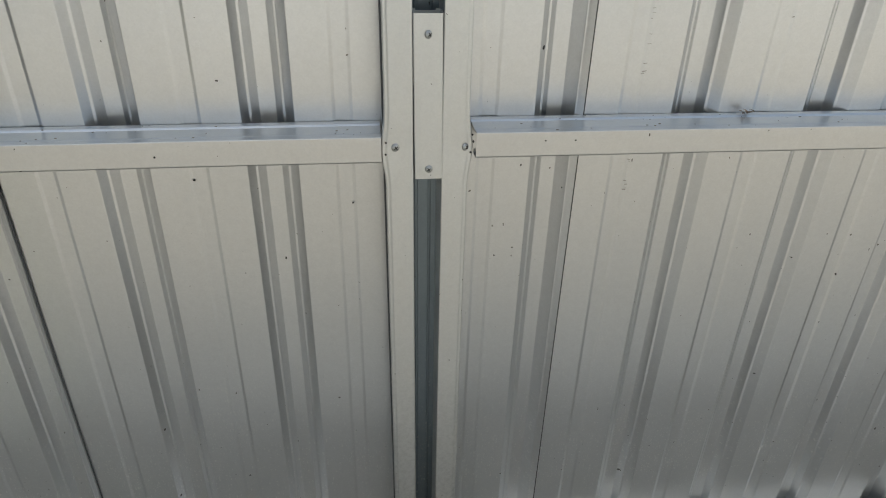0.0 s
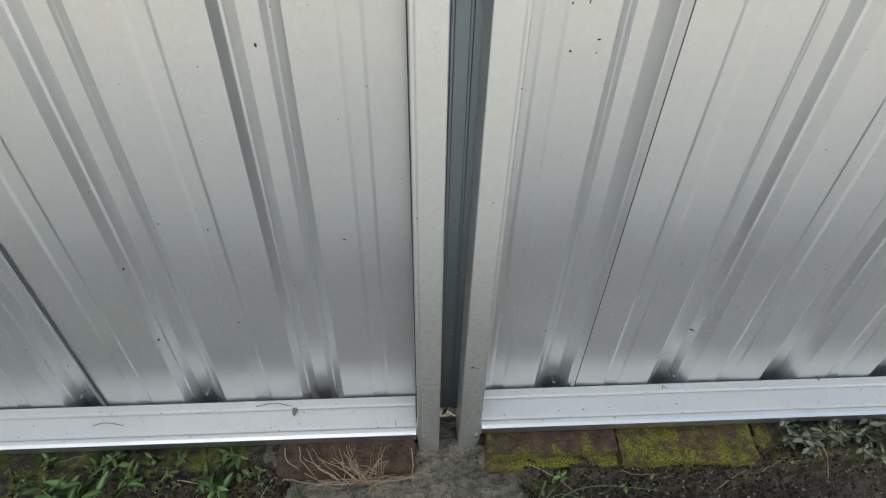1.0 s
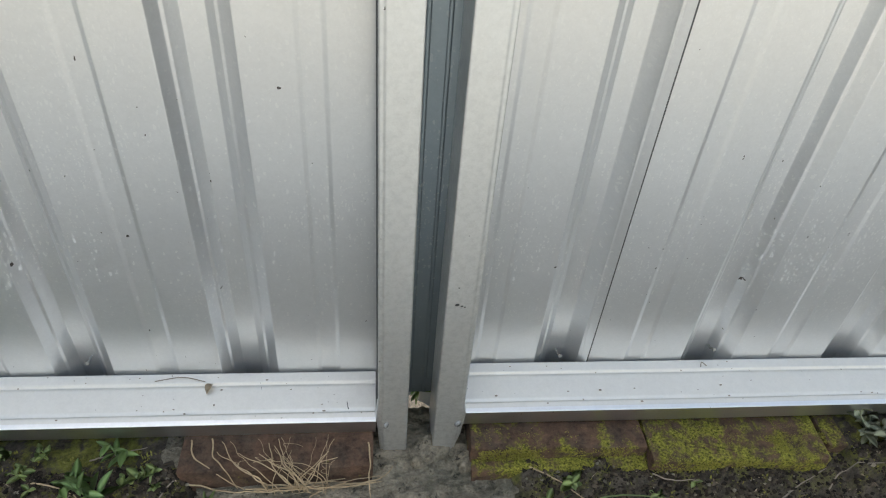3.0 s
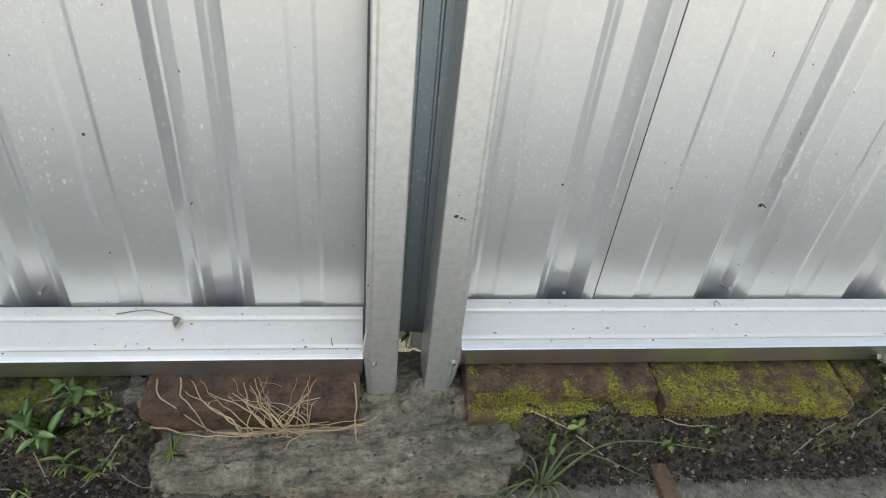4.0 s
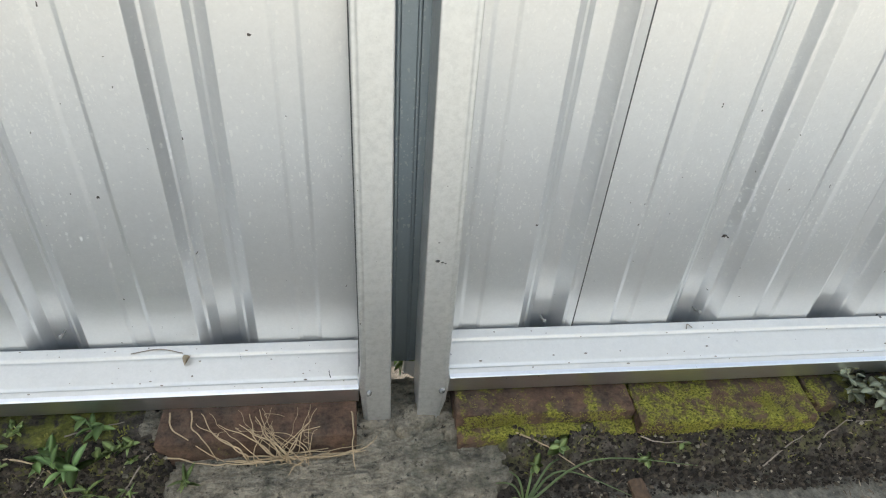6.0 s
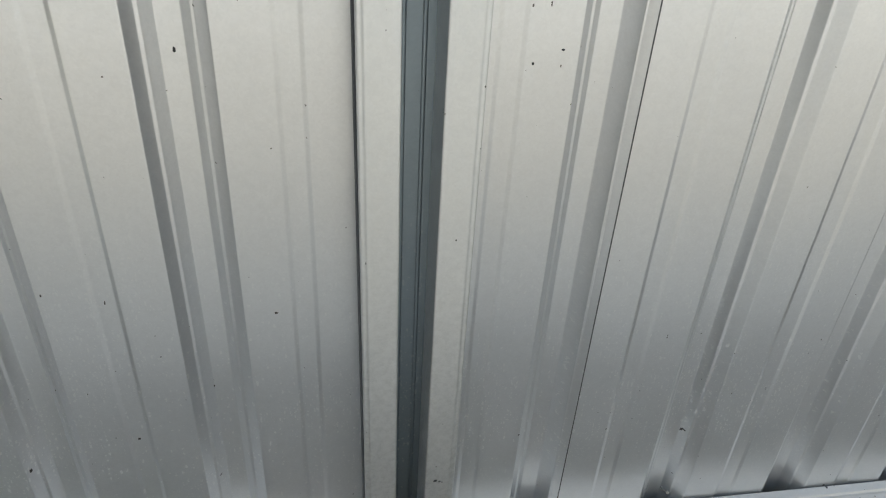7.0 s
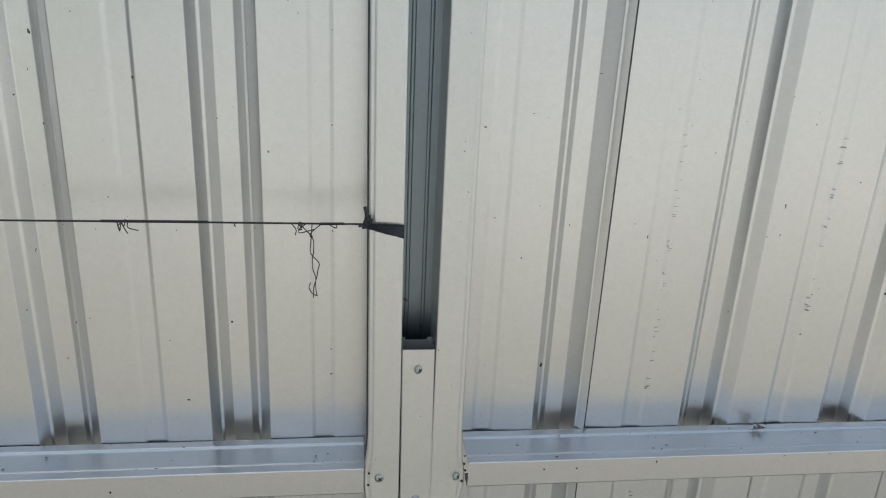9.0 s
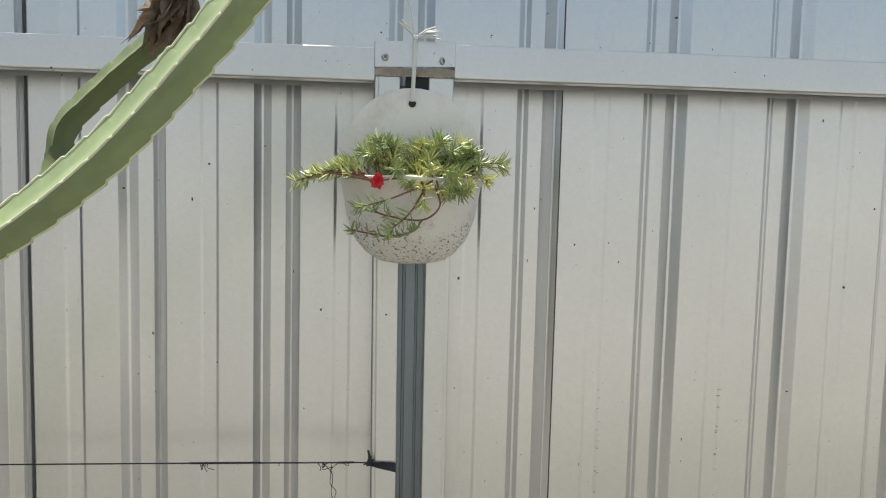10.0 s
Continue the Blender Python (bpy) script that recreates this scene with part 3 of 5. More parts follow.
# ---- rails ----
def fence_rail(x0, x1, top, height, depth, front, lip, label, tilt=0.0, mat=RAIL):
    """A lipped channel laid on its side: flange to the front, web on top with two pressed lines."""
    d = depth
    foot = [(0.0200, -height + 0.006), (0.0195, -height)] if lip else [(0.006, -height)]
    flange = fillet(foot + [(0.0022, -height), (0, -height + 0.0018), (0, 0), (0.006, 0)], 0.0011, 3)
    web = fillet([(0.006, 0), (0.0120, 0), (0.0140, -0.0028), (0.0175, -0.0012), (d - 0.0175, -0.0012), (d - 0.0140, -0.0028), (d - 0.0120, 0), (d, 0), (d, -height)], 0.0009, 2)
    count = 28

    def place(u, v, s):
        w = 0.0007 * noise.noise(Vector((s * 4, top * 9, u * 10)))
        back = 0.0 if lip else 0.28
        return (s, front + u - back * min(v, 0) * (u < 0.02), top + v + w + tilt * (s - x0) + back * max(u, 0))

    e = holder("fence_rail", Matrix(), label, "fence rail", "fence rails")
    for name, path in (("flange", flange), ("web", web)):
        bm = bmesh.new()
        loft(bm, thick(path, -0.0008), [x0 + (x1 - x0) * i / count for i in range(count + 1)], place)
        part(name, bm, mat if name == "web" else RAIL, e)
    return e


fence_rail(-1.36, -0.0545, 0.0850, 0.0370, 0.0635, -0.002, False, "silver channel rail along the fence foot with dirt specks", 0.0, DUSTYRAIL)
fence_rail(0.0545, 1.0, 0.0975, 0.0380, 0.0635, -0.002, False, "silver channel rail along the fence foot over mossy bricks", 0.001, DUSTYRAIL)
fence_rail(-1.36, -0.0635, 0.9690, 0.0355, 0.0645, -0.001, True, "silver channel rail at mid height of the fence, scratched", 0.0045)
fence_rail(0.0585, 1.0, 0.9785, 0.0350, 0.0645, -0.001, True, "silver channel rail at mid height of the fence, speckled", 0.0)
fence_rail(-1.36, -0.0655, 1.8615, 0.0460, 0.062, -0.001, True, "silver channel rail along the fence top", 0.0)
fence_rail(0.0475, 1.0, 1.8700, 0.0480, 0.062, -0.001, True, "silver channel rail along the fence top", 0.0)

# joint sleeve of the top rails, over the two posts
sleeve = holder("rail_sleeve", Matrix(), "silver steel sleeve joining the top rails, rusty below", "joint plate")
bm = bmesh.new()
path = fillet([(-0.0665, 0.020), (-0.0660, -0.004), (0.0475, -0.004), (0.0480, 0.020)], 0.002, 3)
loft(bm, thick(path, 0.001), [1.8345, 1.85, 1.8695], lambda u, v, s: (u, v, s + 0.004 * (u + 0.0665) / 0.114))
part("plate", bm, RAIL, sleeve)
bm = bmesh.new()
bmesh.ops.create_grid(bm, x_segments=28, y_segments=4, size=0.5)
for v in bm.verts:
    x, y = v.co.x, v.co.y
    v.co = Vector((-0.009 + x * 0.112, -0.0030 + 0.0018 * noise.noise(Vector((x * 30, y * 9, 0))), 1.8300 + y * 0.008 + 0.0016 * noise.noise(Vector((x * 18, y, 5)))))
bmesh.ops.solidify(bm, geom=bm.faces[:], thickness=0.003)
part("rusty_edge", bm, RUSTED, sleeve, "rusty ragged lower edge")
# near-black block filling the opening below the sleeve, for its shade
bm = bmesh.new()
bmesh.ops.create_cube(bm, size=1, matrix=Matrix.Translation((-0.0045, 0.030, 1.812)) @ Matrix.Diagonal((0.034, 0.050, 0.024, 1)))
part("opening_shade", bm, CHIPSHADE, sleeve, "dark block standing for the shaded opening between the posts", smooth=False)
screw(sleeve, -0.0510, 1.8480, -0.0045, 0.0052, 10)
screw(sleeve, 0.0285, 1.8455, -0.0045, 0.0052, 50)

# short channel closing the gap between the posts at mid height
stub = holder("gap_channel", Matrix(), "short silver channel piece screwed between the posts", "connector")
bm = bmesh.new()
path = fillet([(-0.0155, 0.032), (-0.0205, 0.032), (-0.0205, 0.0), (0.0155, 0.0), (0.0155, 0.032), (0.0095, 0.032)], 0.0018, 3)
loft(bm, thick(path, 0.001), [0.9160, 0.95, 1.02, 1.08, 1.1250], lambda u, v, s: (u - 0.0028 * (s - 0.916) / 0.2, v - 0.0005, s))
part("channel", bm, POST, stub)
screw(stub, -0.0025, 0.9300, -0.0005, 0.0050, 0)
screw(stub, -0.0050, 1.1010, -0.0005, 0.0050, 33)
bm = bmesh.new()
bmesh.ops.create_cube(bm, size=1, matrix=Matrix.Translation((-0.0055, 0.0285, 1.02)) @ Matrix.Diagonal((0.035, 0.001, 0.206, 1)))
part("back_plate", bm, POST, stub, smooth=False)


# dark strips painting the shade line along the leaning post's open side
bm = bmesh.new()
loft(bm, thick([Vector((0.0, 0.020)), Vector((0.0, 0.058))], 0.004), [0.10, 0.4, 0.93], lambda u, v, s: (lean_left(s) - 0.0345 + u * 0.8, v, s))
part("gap_shade_strip", bm, GAPSHADE, post_l, "dark strip standing for the shaded gap", smooth=False)
bm = bmesh.new()
loft(bm, thick([Vector((0.0, 0.020)), Vector((0.0, 0.058))], 0.004), [0.975, 1.4, 1.81], lambda u, v, s: (lean_left(s) - 0.0345 + u * 0.8, v, s))
part("gap_shade_strip", bm, GAPSHADE, post_l, "dark strip standing for the shaded gap", smooth=False)

# screw tips showing at the foot of the rib grooves
for x, z, tilt in ((-0.607, 0.112, 8), (-0.404, 0.108, -6), (0.183, 0.110, 5), (0.391, 0.118, 20)):
    e = holder("sheet_screw", pose(x, 0.083, z), "small pale screw tip bent out of the sheet foot", "screw", "sheet screws")
    bm = bmesh.new()
    tube(bm, [(0, 0.006, 0), (0, -0.004, 0.001), (0.001, -0.012, 0.005 + tilt * 0.0001)], [0.0016, 0.0016, 0.0013], 7)
    part("shank", bm, OLDSCREW, e)
    bm = bmesh.new()
    turned(bm, ((0.0026, -0.0006), (0.0026, 0.0006), (0.0014, 0.0012)), 8, pose(0.001, -0.012, 0.006, 60, 0, tilt))
    part("head", bm, OLDSCREW, e)

# scuff ticks along the pressed lines of the sheets
for x, z0, z1, count, seed in ((0.2945, 1.03, 1.36, 34, 1), (0.4905, 1.10, 1.36, 22, 2), (0.2945, 0.86, 0.93, 7, 3)):
    rng = random.Random(seed)
    bm = bmesh.new()
    for i in range(count):
        z = rng.uniform(z0, z1)
        w = rng.uniform(0.0015, 0.0055)
        bmesh.ops.create_cube(bm, size=1, matrix=pose(x + rng.uniform(-0.002, 0.003), PAN_Y - 0.0002, z, 0, rng.uniform(-12, 12), 0) @ Matrix.Diagonal((w, 0.0010, rng.uniform(0.0003, 0.0007), 1)))
    tagged(part("scuff_marks", bm, SCUFF, smooth=False), "fine dark scuff ticks down the sheet", "scuff marks", kind="stuff")

# dark flecks stuck to sheets and rails
for x, y, z, w, h in ((-0.2055, PAN_Y, 0.766, 0.003, 0.006), (0.153, PAN_Y, 1.070, 0.003, 0.007), (-0.214, PAN_Y, 1.130, 0.003, 0.003), (0.636, PAN_Y, 1.790, 0.002, 0.005),
                      (-0.298, PAN_Y, 1.398, 0.002, 0.003), (-0.104, PAN_Y, 0.853, 0.003, 0.003), (0.106, PAN_Y, 0.757, 0.003, 0.003), (-0.342, -0.001, 0.954, 0.003, 0.003),
                      (0.150, -0.001, 0.966, 0.003, 0.002), (0.190, -0.001, 0.966, 0.003, 0.002), (0.136, PAN_Y, 0.905, 0.003, 0.003), (0.200, PAN_Y, 0.868, 0.002, 0.003),
                      (-0.334, PAN_Y, 1.644, 0.003, 0.008), (0.246, PAN_Y, 1.587, 0.003, 0.003), (-0.317, PAN_Y, 0.8935, 0.004, 0.003), (0.133, PAN_Y, 0.770, 0.004, 0.002)):
    bm = bmesh.new()
    bmesh.ops.create_icosphere(bm, subdivisions=1, radius=0.5)
    for v in bm.verts:
        v.co = Vector((v.co.x * w, v.co.y * 0.0012, v.co.z * h)) + Vector(noise.noise_vector(v.co * 5 + Vector((x, z, 0)) * 40)) * 0.0006
    tagged(part("dirt_fleck", bm, WIRE, at=pose(x, y - 0.0002, z)), "tiny dark dirt fleck stuck to the steel", "dirt", "dirt flecks")

# ---- black tape and wire ----
tape = holder("tape_wrap", pose(0, 0, 0), "black tape knotted round the leaning post", "tape")
bm = bmesh.new()
bmesh.ops.create_grid(bm, x_segments=18, y_segments=6, size=0.5)
for v in bm.verts:
    f, g = v.co.x + 0.5, v.co.y
    wide = 0.004 + 0.0105 * f ** 0.8
    v.co = Vector((-0.0655 + f * 0.0405, -0.0016 - 0.0012 * math.sin(g * 14) * (1 - 0.4 * f) - 0.001 * (1 - f), 1.2660 - 0.006 * f + g * wide + 0.0008 * noise.noise(Vector((f * 9, g * 5, 0)))))
bmesh.ops.solidify(bm, geom=bm.faces[:], thickness=0.0009)
part("band", bm, BLACKTAPE, tape)
bm = bmesh.new()
rng = random.Random(5)
for i in range(7):
    a = rng.uniform(0, 6.28)
    tube(bm, spline([(-0.066, -0.002, 1.2660), (-0.067 + 0.005 * math.cos(a), -0.004, 1.2695 + 0.006 * math.sin(a)), (-0.068 + 0.010 * math.cos(a + 0.5), -0.003, 1.2725 + 0.008 * math.sin(a + 0.4))], 3), 0.0012, 5)
tube(bm, spline([(-0.066, -0.002, 1.2660), (-0.0635, -0.003, 1.2745), (-0.0655, -0.002, 1.2855)], 4), [0.0024] * 5 + [0.0018] * 4, 6)
part("knot", bm, BLACKTAPE, tape)
bm = bmesh.new()
tube(bm, [(-0.066, 0.0, 1.2665), (-0.30, 0.004, 1.2650), (-0.70, 0.008, 1.2620), (-1.36, 0.010, 1.2625)], 0.0011, 6)
for x0, x1 in ((-0.11, -0.086), (-0.32, -0.22)):
    tube(bm, [(x0, 0.002, 1.2657), (x1, 0.002, 1.2661)], 0.0016, 6)
wire = tagged(part("wire", bm, WIRE), "thin black wire stretched from the post along the fence", "wire")
rng = random.Random(8)
frays = holder("frayed_thread", pose(-0.116, 0, 1.266), "frayed black thread hanging from the wire", "thread")
shift = Vector((-0.116, 0, 1.266))
strands = []
for i in range(2):
    strands.append([(-0.118 + i * 0.009, 0.0, 1.266)] + [(-0.116 + rng.uniform(-0.0045, 0.0045) + 0.002 * (k > 4), -0.001 + 0.002 * i, 1.266 - k * 0.0098 + rng.uniform(-0.003, 0.003)) for k in range(1, 9)])
strands.append([(-0.113, 0, 1.188), (-0.119, 0, 1.191), (-0.122, 0, 1.198), (-0.120, 0, 1.203)])
for i in range(13):
    x = rng.choice((-0.135, -0.128, -0.09, -0.082, -0.30, -0.19, -0.42)) + rng.uniform(-0.006, 0.006)
    strands.append([(x, 0.001, 1.266), (x + rng.uniform(-0.006, 0.006), -0.001, 1.266 + rng.uniform(-0.010, 0.002)), (x + rng.uniform(-0.012, 0.012), 0, 1.266 + rng.uniform(-0.014, 0.003))])
for pts in strands:
    bm = bmesh.new()
    tube(bm, [p - shift for p in spline(pts, 3)], 0.00055, 4)
    part("strand", bm, WIRE, frays)

# ---- hanging wall pot ----
PX, PZ = -0.0105, 1.681
pot = holder("wall_pot", pose(PX, -0.004, PZ), "white speckled half-round wall pot hung by a cord", "plant pot")
bm = bmesh.new()
ring = []
R = 0.0978
cz = 1.7085 - PZ
for layer, (y, rr) in enumerate(((0.0, R), (-0.0045, R), (-0.006, R - 0.002))):
    ring.append([bm.verts.new((rr * math.cos(a), y, cz + rr * 1.0 * math.sin(a))) for a in (2 * math.pi * i / 56 for i in range(56))])
for a, b in zip(ring, ring[1:]):
    for i in range(56):
        bm.faces.new((a[i], a[(i + 1) % 56], b[(i + 1) % 56], b[i]))
bm.faces.new(ring[0])
bm.faces.new(ring[-1])
part("back_plate", bm, POT, pot)
bm = bmesh.new()
# half bowl: width and depth by height, outside then inside
prof = [(0.018, 0.012, -0.1200), (0.040, 0.030, -0.1160), (0.058, 0.046, -0.1050), (0.0735, 0.062, -0.085), (0.0835, 0.074, -0.056), (0.0882, 0.080, -0.028), (0.0910, 0.084, -0.010), (0.0965, 0.089, -0.003), (0.0980, 0.090, 0.000), (0.0955, 0.087, 0.0015), (0.088, 0.080, -0.004), (0.080, 0.072, -0.020), (0.070, 0.060, -0.022)]
rings = []
for wx, dy, z in prof:
    rings.append([bm.verts.new((1.07 * wx * math.cos(a), -0.004 - dy * math.sin(a), z + 0.0035 * noise.noise(Vector((math.cos(a) * 2, math.sin(a) * 2, 4))) * (z > -0.02))) for a in (math.pi * i / 36 for i in range(37))])
for a, b in zip(rings, rings[1:]):
    for i in range(36):
        bm.faces.new((a[i], a[i + 1], b[i + 1], b[i]))
bm.faces.new(rings[0])
part("bowl", bm, POT, pot)
bm = bmesh.new()
turned(bm, ((0.0052, -0.001), (0.0052, 0.0008), (0.003, 0.001)), 14, pose(-0.0015, -0.0065, 1.7845 - PZ, 90, 0, 0))
part("hang_hole", bm, CHIPSHADE, pot, "hanging hole, its shade painted near-black", smooth=False)
bm = bmesh.new()
bmesh.ops.create_grid(bm, x_segments=20, y_segments=10, size=0.5)
for v in bm.verts:
    a = math.pi * (v.co.x + 0.5)
    r = v.co.y + 0.5
    v.co = Vector((0.078 * r * math.cos(a), -0.008 - 0.070 * r * math.sin(a), -0.016 + 0.006 * noise.noise(Vector((v.co.x * 9, v.co.y * 9, 1)))))
part("potting_soil", bm, SOIL, pot, "dark potting soil")

cord = holder("hanging_cord", pose(0, 0, 0), "white cord with a frayed bow holding the pot", "cord")
bm = bmesh.new()
tube(bm, [(PX - 0.0015, -0.0125, 1.787), (PX, -0.0125, 1.83), (PX + 0.001, -0.012, 1.873)], 0.0030, 8)
part("loop", bm, CORD, cord)
bm = bmesh.new()
tube(bm, [(PX + 0.001, -0.0115, 1.873), (-0.019, -0.008, 1.93), (-0.0225, 0.055, 2.0605)], 0.0011, 6)
tube(bm, [(PX, -0.0115, 1.873), (-0.027, -0.008, 1.93), (-0.0315, 0.055, 2.0605)], 0.0011, 6)
part("strand", bm, CORD, cord)
bm = bmesh.new()
rng = random.Random(3)
for ang, ln in [(rng.uniform(-5, 28), rng.uniform(0.026, 0.036)) for _ in range(9)] + [(rng.uniform(112, 150), rng.uniform(0.022, 0.032)) for _ in range(8)]:
    a = radians(ang)
    c = Vector((PX + 0.001, -0.0135, 1.8745))
    tip = c + Vector((math.cos(a) * ln, rng.uniform(-0.006, 0.002), math.sin(a) * ln))
    tube(bm, [c, c.lerp(tip, 0.55) + Vector((0, 0, 0.002)), tip], [0.0010, 0.0013, 0.0007], 5)
bmesh.ops.create_icosphere(bm, subdivisions=2, radius=0.0040, matrix=Matrix.Translation((PX + 0.001, -0.0135, 1.874)))
part("frayed_bow", bm, CORD, cord)


# ---- leaves and plants ----
def blade(bm, m, length, width, bend=0.25, fold=0.25, seg=5, tip=1.0):
    """One folded, bending leaf along local y from the origin."""
    rows = []
    for i in range(seg + 1):
        t = i / seg
        w = width * 0.5 * (math.sin(math.pi * min(1, t * 0.93 + 0.07)) ** 0.8) * (1 - 0.25 * t * tip)
        y = length * (t - 0.12 * bend * t * t)
        z = -bend * length * t * t * 0.6
        rows.append([bm.verts.new(m @ Vector(p)) for p in ((-w, y, z + fold * w), (0, y, z), (w, y, z + fold * w))])
    for a, b in zip(rows, rows[1:]):
        for j in (0, 1):
            bm.faces.new((a[j], a[j + 1], b[j + 1], b[j]))


def leaf_mesh(name, length, width, bend, fold, mat):
    bm = bmesh.new()
    blade(bm, Matrix(), length, width, bend, fold, 6)
    bmesh.ops.solidify(bm, geom=bm.faces[:], thickness=0.0004)
    me = bpy.data.meshes.new(name)
    bm.to_mesh(me)
    bm.free()
    me.materials.append(mat)
    me.shade_smooth()
    return me


LEAF_A = [leaf_mesh("leaf", 0.030 * s, 0.011 * s, b, 0.3, WEED) for s, b in ((1.0, 0.5), (1.25, 0.3), (0.75, 0.6))]
LEAF_B = [leaf_mesh("leaf", 0.018 * s, 0.0042 * s, b, 0.3, WEEDLIGHT) for s, b in ((1.0, 0.5), (1.3, 0.8), (0.75, 0.3))]
LEAF_C = [leaf_mesh("leaf", 0.013 * s, 0.0085 * s, b, 0.15, WEEDLIGHT) for s, b in ((1.0, 0.4), (1.25, 0.2))]
LEAF_F = [leaf_mesh("leaf", 0.018 * s, 0.0100 * s, b, 0.12, FERN) for s, b in ((1.0, 0.3), (1.3, 0.5), (0.7, 0.2))]


def weed(x, y, stems, leaves, kinds, height, spread, seed, label, name="weed", up=35, z=None, scale=1.0):
    """A small herb: thin stems from one root, pairs of leaves up each and a tuft at the tip."""
    rng = random.Random(seed)
    base = ground_height(x, y) - 0.003 if z is None else z
    e = holder(name, pose(x, y, base), label, "plant", "weeds")
    for s in range(stems):
        a = rng.uniform(0, 6.28) if stems > 1 else rng.uniform(-0.5, 0.5)
        r = spread * rng.uniform(0.3, 1.0) if stems > 1 else spread * 0.2
        h = height * rng.uniform(0.65, 1.0)
        pts = spline([(0, 0, 0), (r * 0.35 * math.cos(a), r * 0.35 * math.sin(a), h * 0.55), (r * math.cos(a), r * math.sin(a), h)], 4)
        bm = bmesh.new()
        tube(bm, pts, [0.0012 * scale * (1 - 0.5 * i / len(pts)) for i in range(len(pts))], 5)
        part("stem", bm, kinds[0].materials[0], e)
        for k in range(leaves):
            f = 0.3 + 0.7 * (k + 1) / leaves
            p = pts[min(len(pts) - 1, int(f * (len(pts) - 1)))]
            turn = k * 137.5 + rng.uniform(-25, 25)
            tip = up * f + rng.uniform(-18, 18)
            shared("leaf", rng.choice(kinds), e, Matrix.Translation(p) @ pose(0, 0, 0, 0, 0, turn) @ pose(0, 0, 0, tip, 0, 0) @ Matrix.Scale(scale * rng.uniform(0.75, 1.15), 4))
    return e


weed(-0.378, -0.064, 3, 6, LEAF_A, 0.042, 0.016, 11, "spear-leaved green weed growing by the fence foot", up=55)
weed(-0.335, -0.050, 2, 5, LEAF_C, 0.018, 0.012, 12, "tiny round-leaved seedling in mossy soil", "seedling")
weed(-0.250, -0.076, 1, 10, LEAF_B, 0.020, 0.01, 13, "small pale green weed on the cement", z=0.014)
weed(-0.321, -0.086, 2, 6, LEAF_B, 0.022, 0.022, 14, "small pale green weed in dark soil")
weed(-0.357, -0.080, 2, 7, LEAF_B, 0.026, 0.018, 15, "narrow-leaved yellow-green weed in soil")
weed(-0.383, -0.104, 2, 5, LEAF_B, 0.015, 0.015, 16, "narrow-leaved yellow-green weed in soil")
big = weed(-0.611, -0.085, 15, 7, LEAF_A, 0.072, 0.060, 17, "bushy dark green weed with one tiny white flower", up=30, scale=1.25)
bm = bmesh.new()
for k in range(6):
    blade(bm, pose(0, 0, 0, 20, 0, k * 60), 0.005, 0.003, 0.1, 0.1, 2)
part("white_flower", bm, CORD, big, "tiny white flower", at=pose(0.012, -0.055, 0.040))
weed(-0.522, -0.056, 3, 6, LEAF_A, 0.035, 0.03, 18, "dark green weed beside the bushy one", up=35, scale=0.75)
weed(-0.541, -0.006, 3, 5, LEAF_C, 0.020, 0.03, 19, "pale round-leaved seedling against the rail", "seedling", scale=1.2)
weed(-0.500, -0.006, 2, 5, LEAF_C, 0.018, 0.02, 20, "pale round-leaved seedling against the rail", "seedling")
weed(0.185, -0.060, 2, 7, LEAF_C, 0.016, 0.008, 21, "small rosette weed below the brick", "seedling", up=20, scale=1.1)
weed(0.298, -0.073, 1, 7, LEAF_C, 0.012, 0.004, 22, "small rosette weed below the brick", "seedling", up=12, scale=1.1)
weed(0.347, -0.060, 1, 3, LEAF_C, 0.008, 0.004, 23, "single pale seedling below the brick", "seedling", up=30)
weed(0.155, -0.074, 1, 6, LEAF_C, 0.014, 0.006, 24, "tiny seedling beside the grass", "seedling", up=20, scale=0.9)
weed(0.000, 0.066, 2, 4, LEAF_A, 0.050, 0.008, 25, "green leaves in the gap between the posts", up=25, z=0.026, scale=0.62)
for i, (x, y) in enumerate(((0.590, -0.022), (0.640, -0.012), (0.690, -0.020), (0.745, -0.012), (0.625, -0.045), (0.720, -0.045))):
    weed(x, y, 5, 8, LEAF_F, 0.030, 0.035, 30 + i, "grey-green creeping herb with small oval leaves", "creeping_herb", up=10)

for i, (x, y) in enumerate(((-0.397, -0.046), (-0.455, -0.040), (-0.47, -0.085), (-0.68, -0.04), (-0.57, -0.02), (-0.44, -0.012), (-0.36, -0.014))):
    weed(x, y, 2, 5, LEAF_C if i % 2 else LEAF_A, 0.022, 0.016, 60 + i, "small green weed on the mossy bank", up=30, scale=0.8)

rng = random.Random(71)
for i in range(16):
    x = rng.uniform(-0.72, -0.31)
    weed(x, rng.uniform(-0.07, -0.004), rng.randint(1, 2), rng.randint(4, 6), LEAF_C if i % 3 else LEAF_B, rng.uniform(0.008, 0.018), 0.012, 200 + i, "tiny green seedling in the mossy bank", "seedling", up=25, scale=rng.uniform(0.6, 1.0))

# grass tuft
tuft = holder("grass_tuft", pose(0.137, -0.114, ground_height(0.137, -0.114) - 0.002), "green grass tuft with long arching blades", "plant", "weeds")
rng = random.Random(41)
blades = [((0.09, 0.036, 0.030), (0.240, 0.032, 0.008)), ((0.05, 0.03, 0.02), (0.14, -0.005, 0.006)), ((-0.03, -0.006, 0.02), (-0.075, -0.022, 0.006)), ((0.03, 0.03, 0.03), (0.06, 0.055, 0.012))]
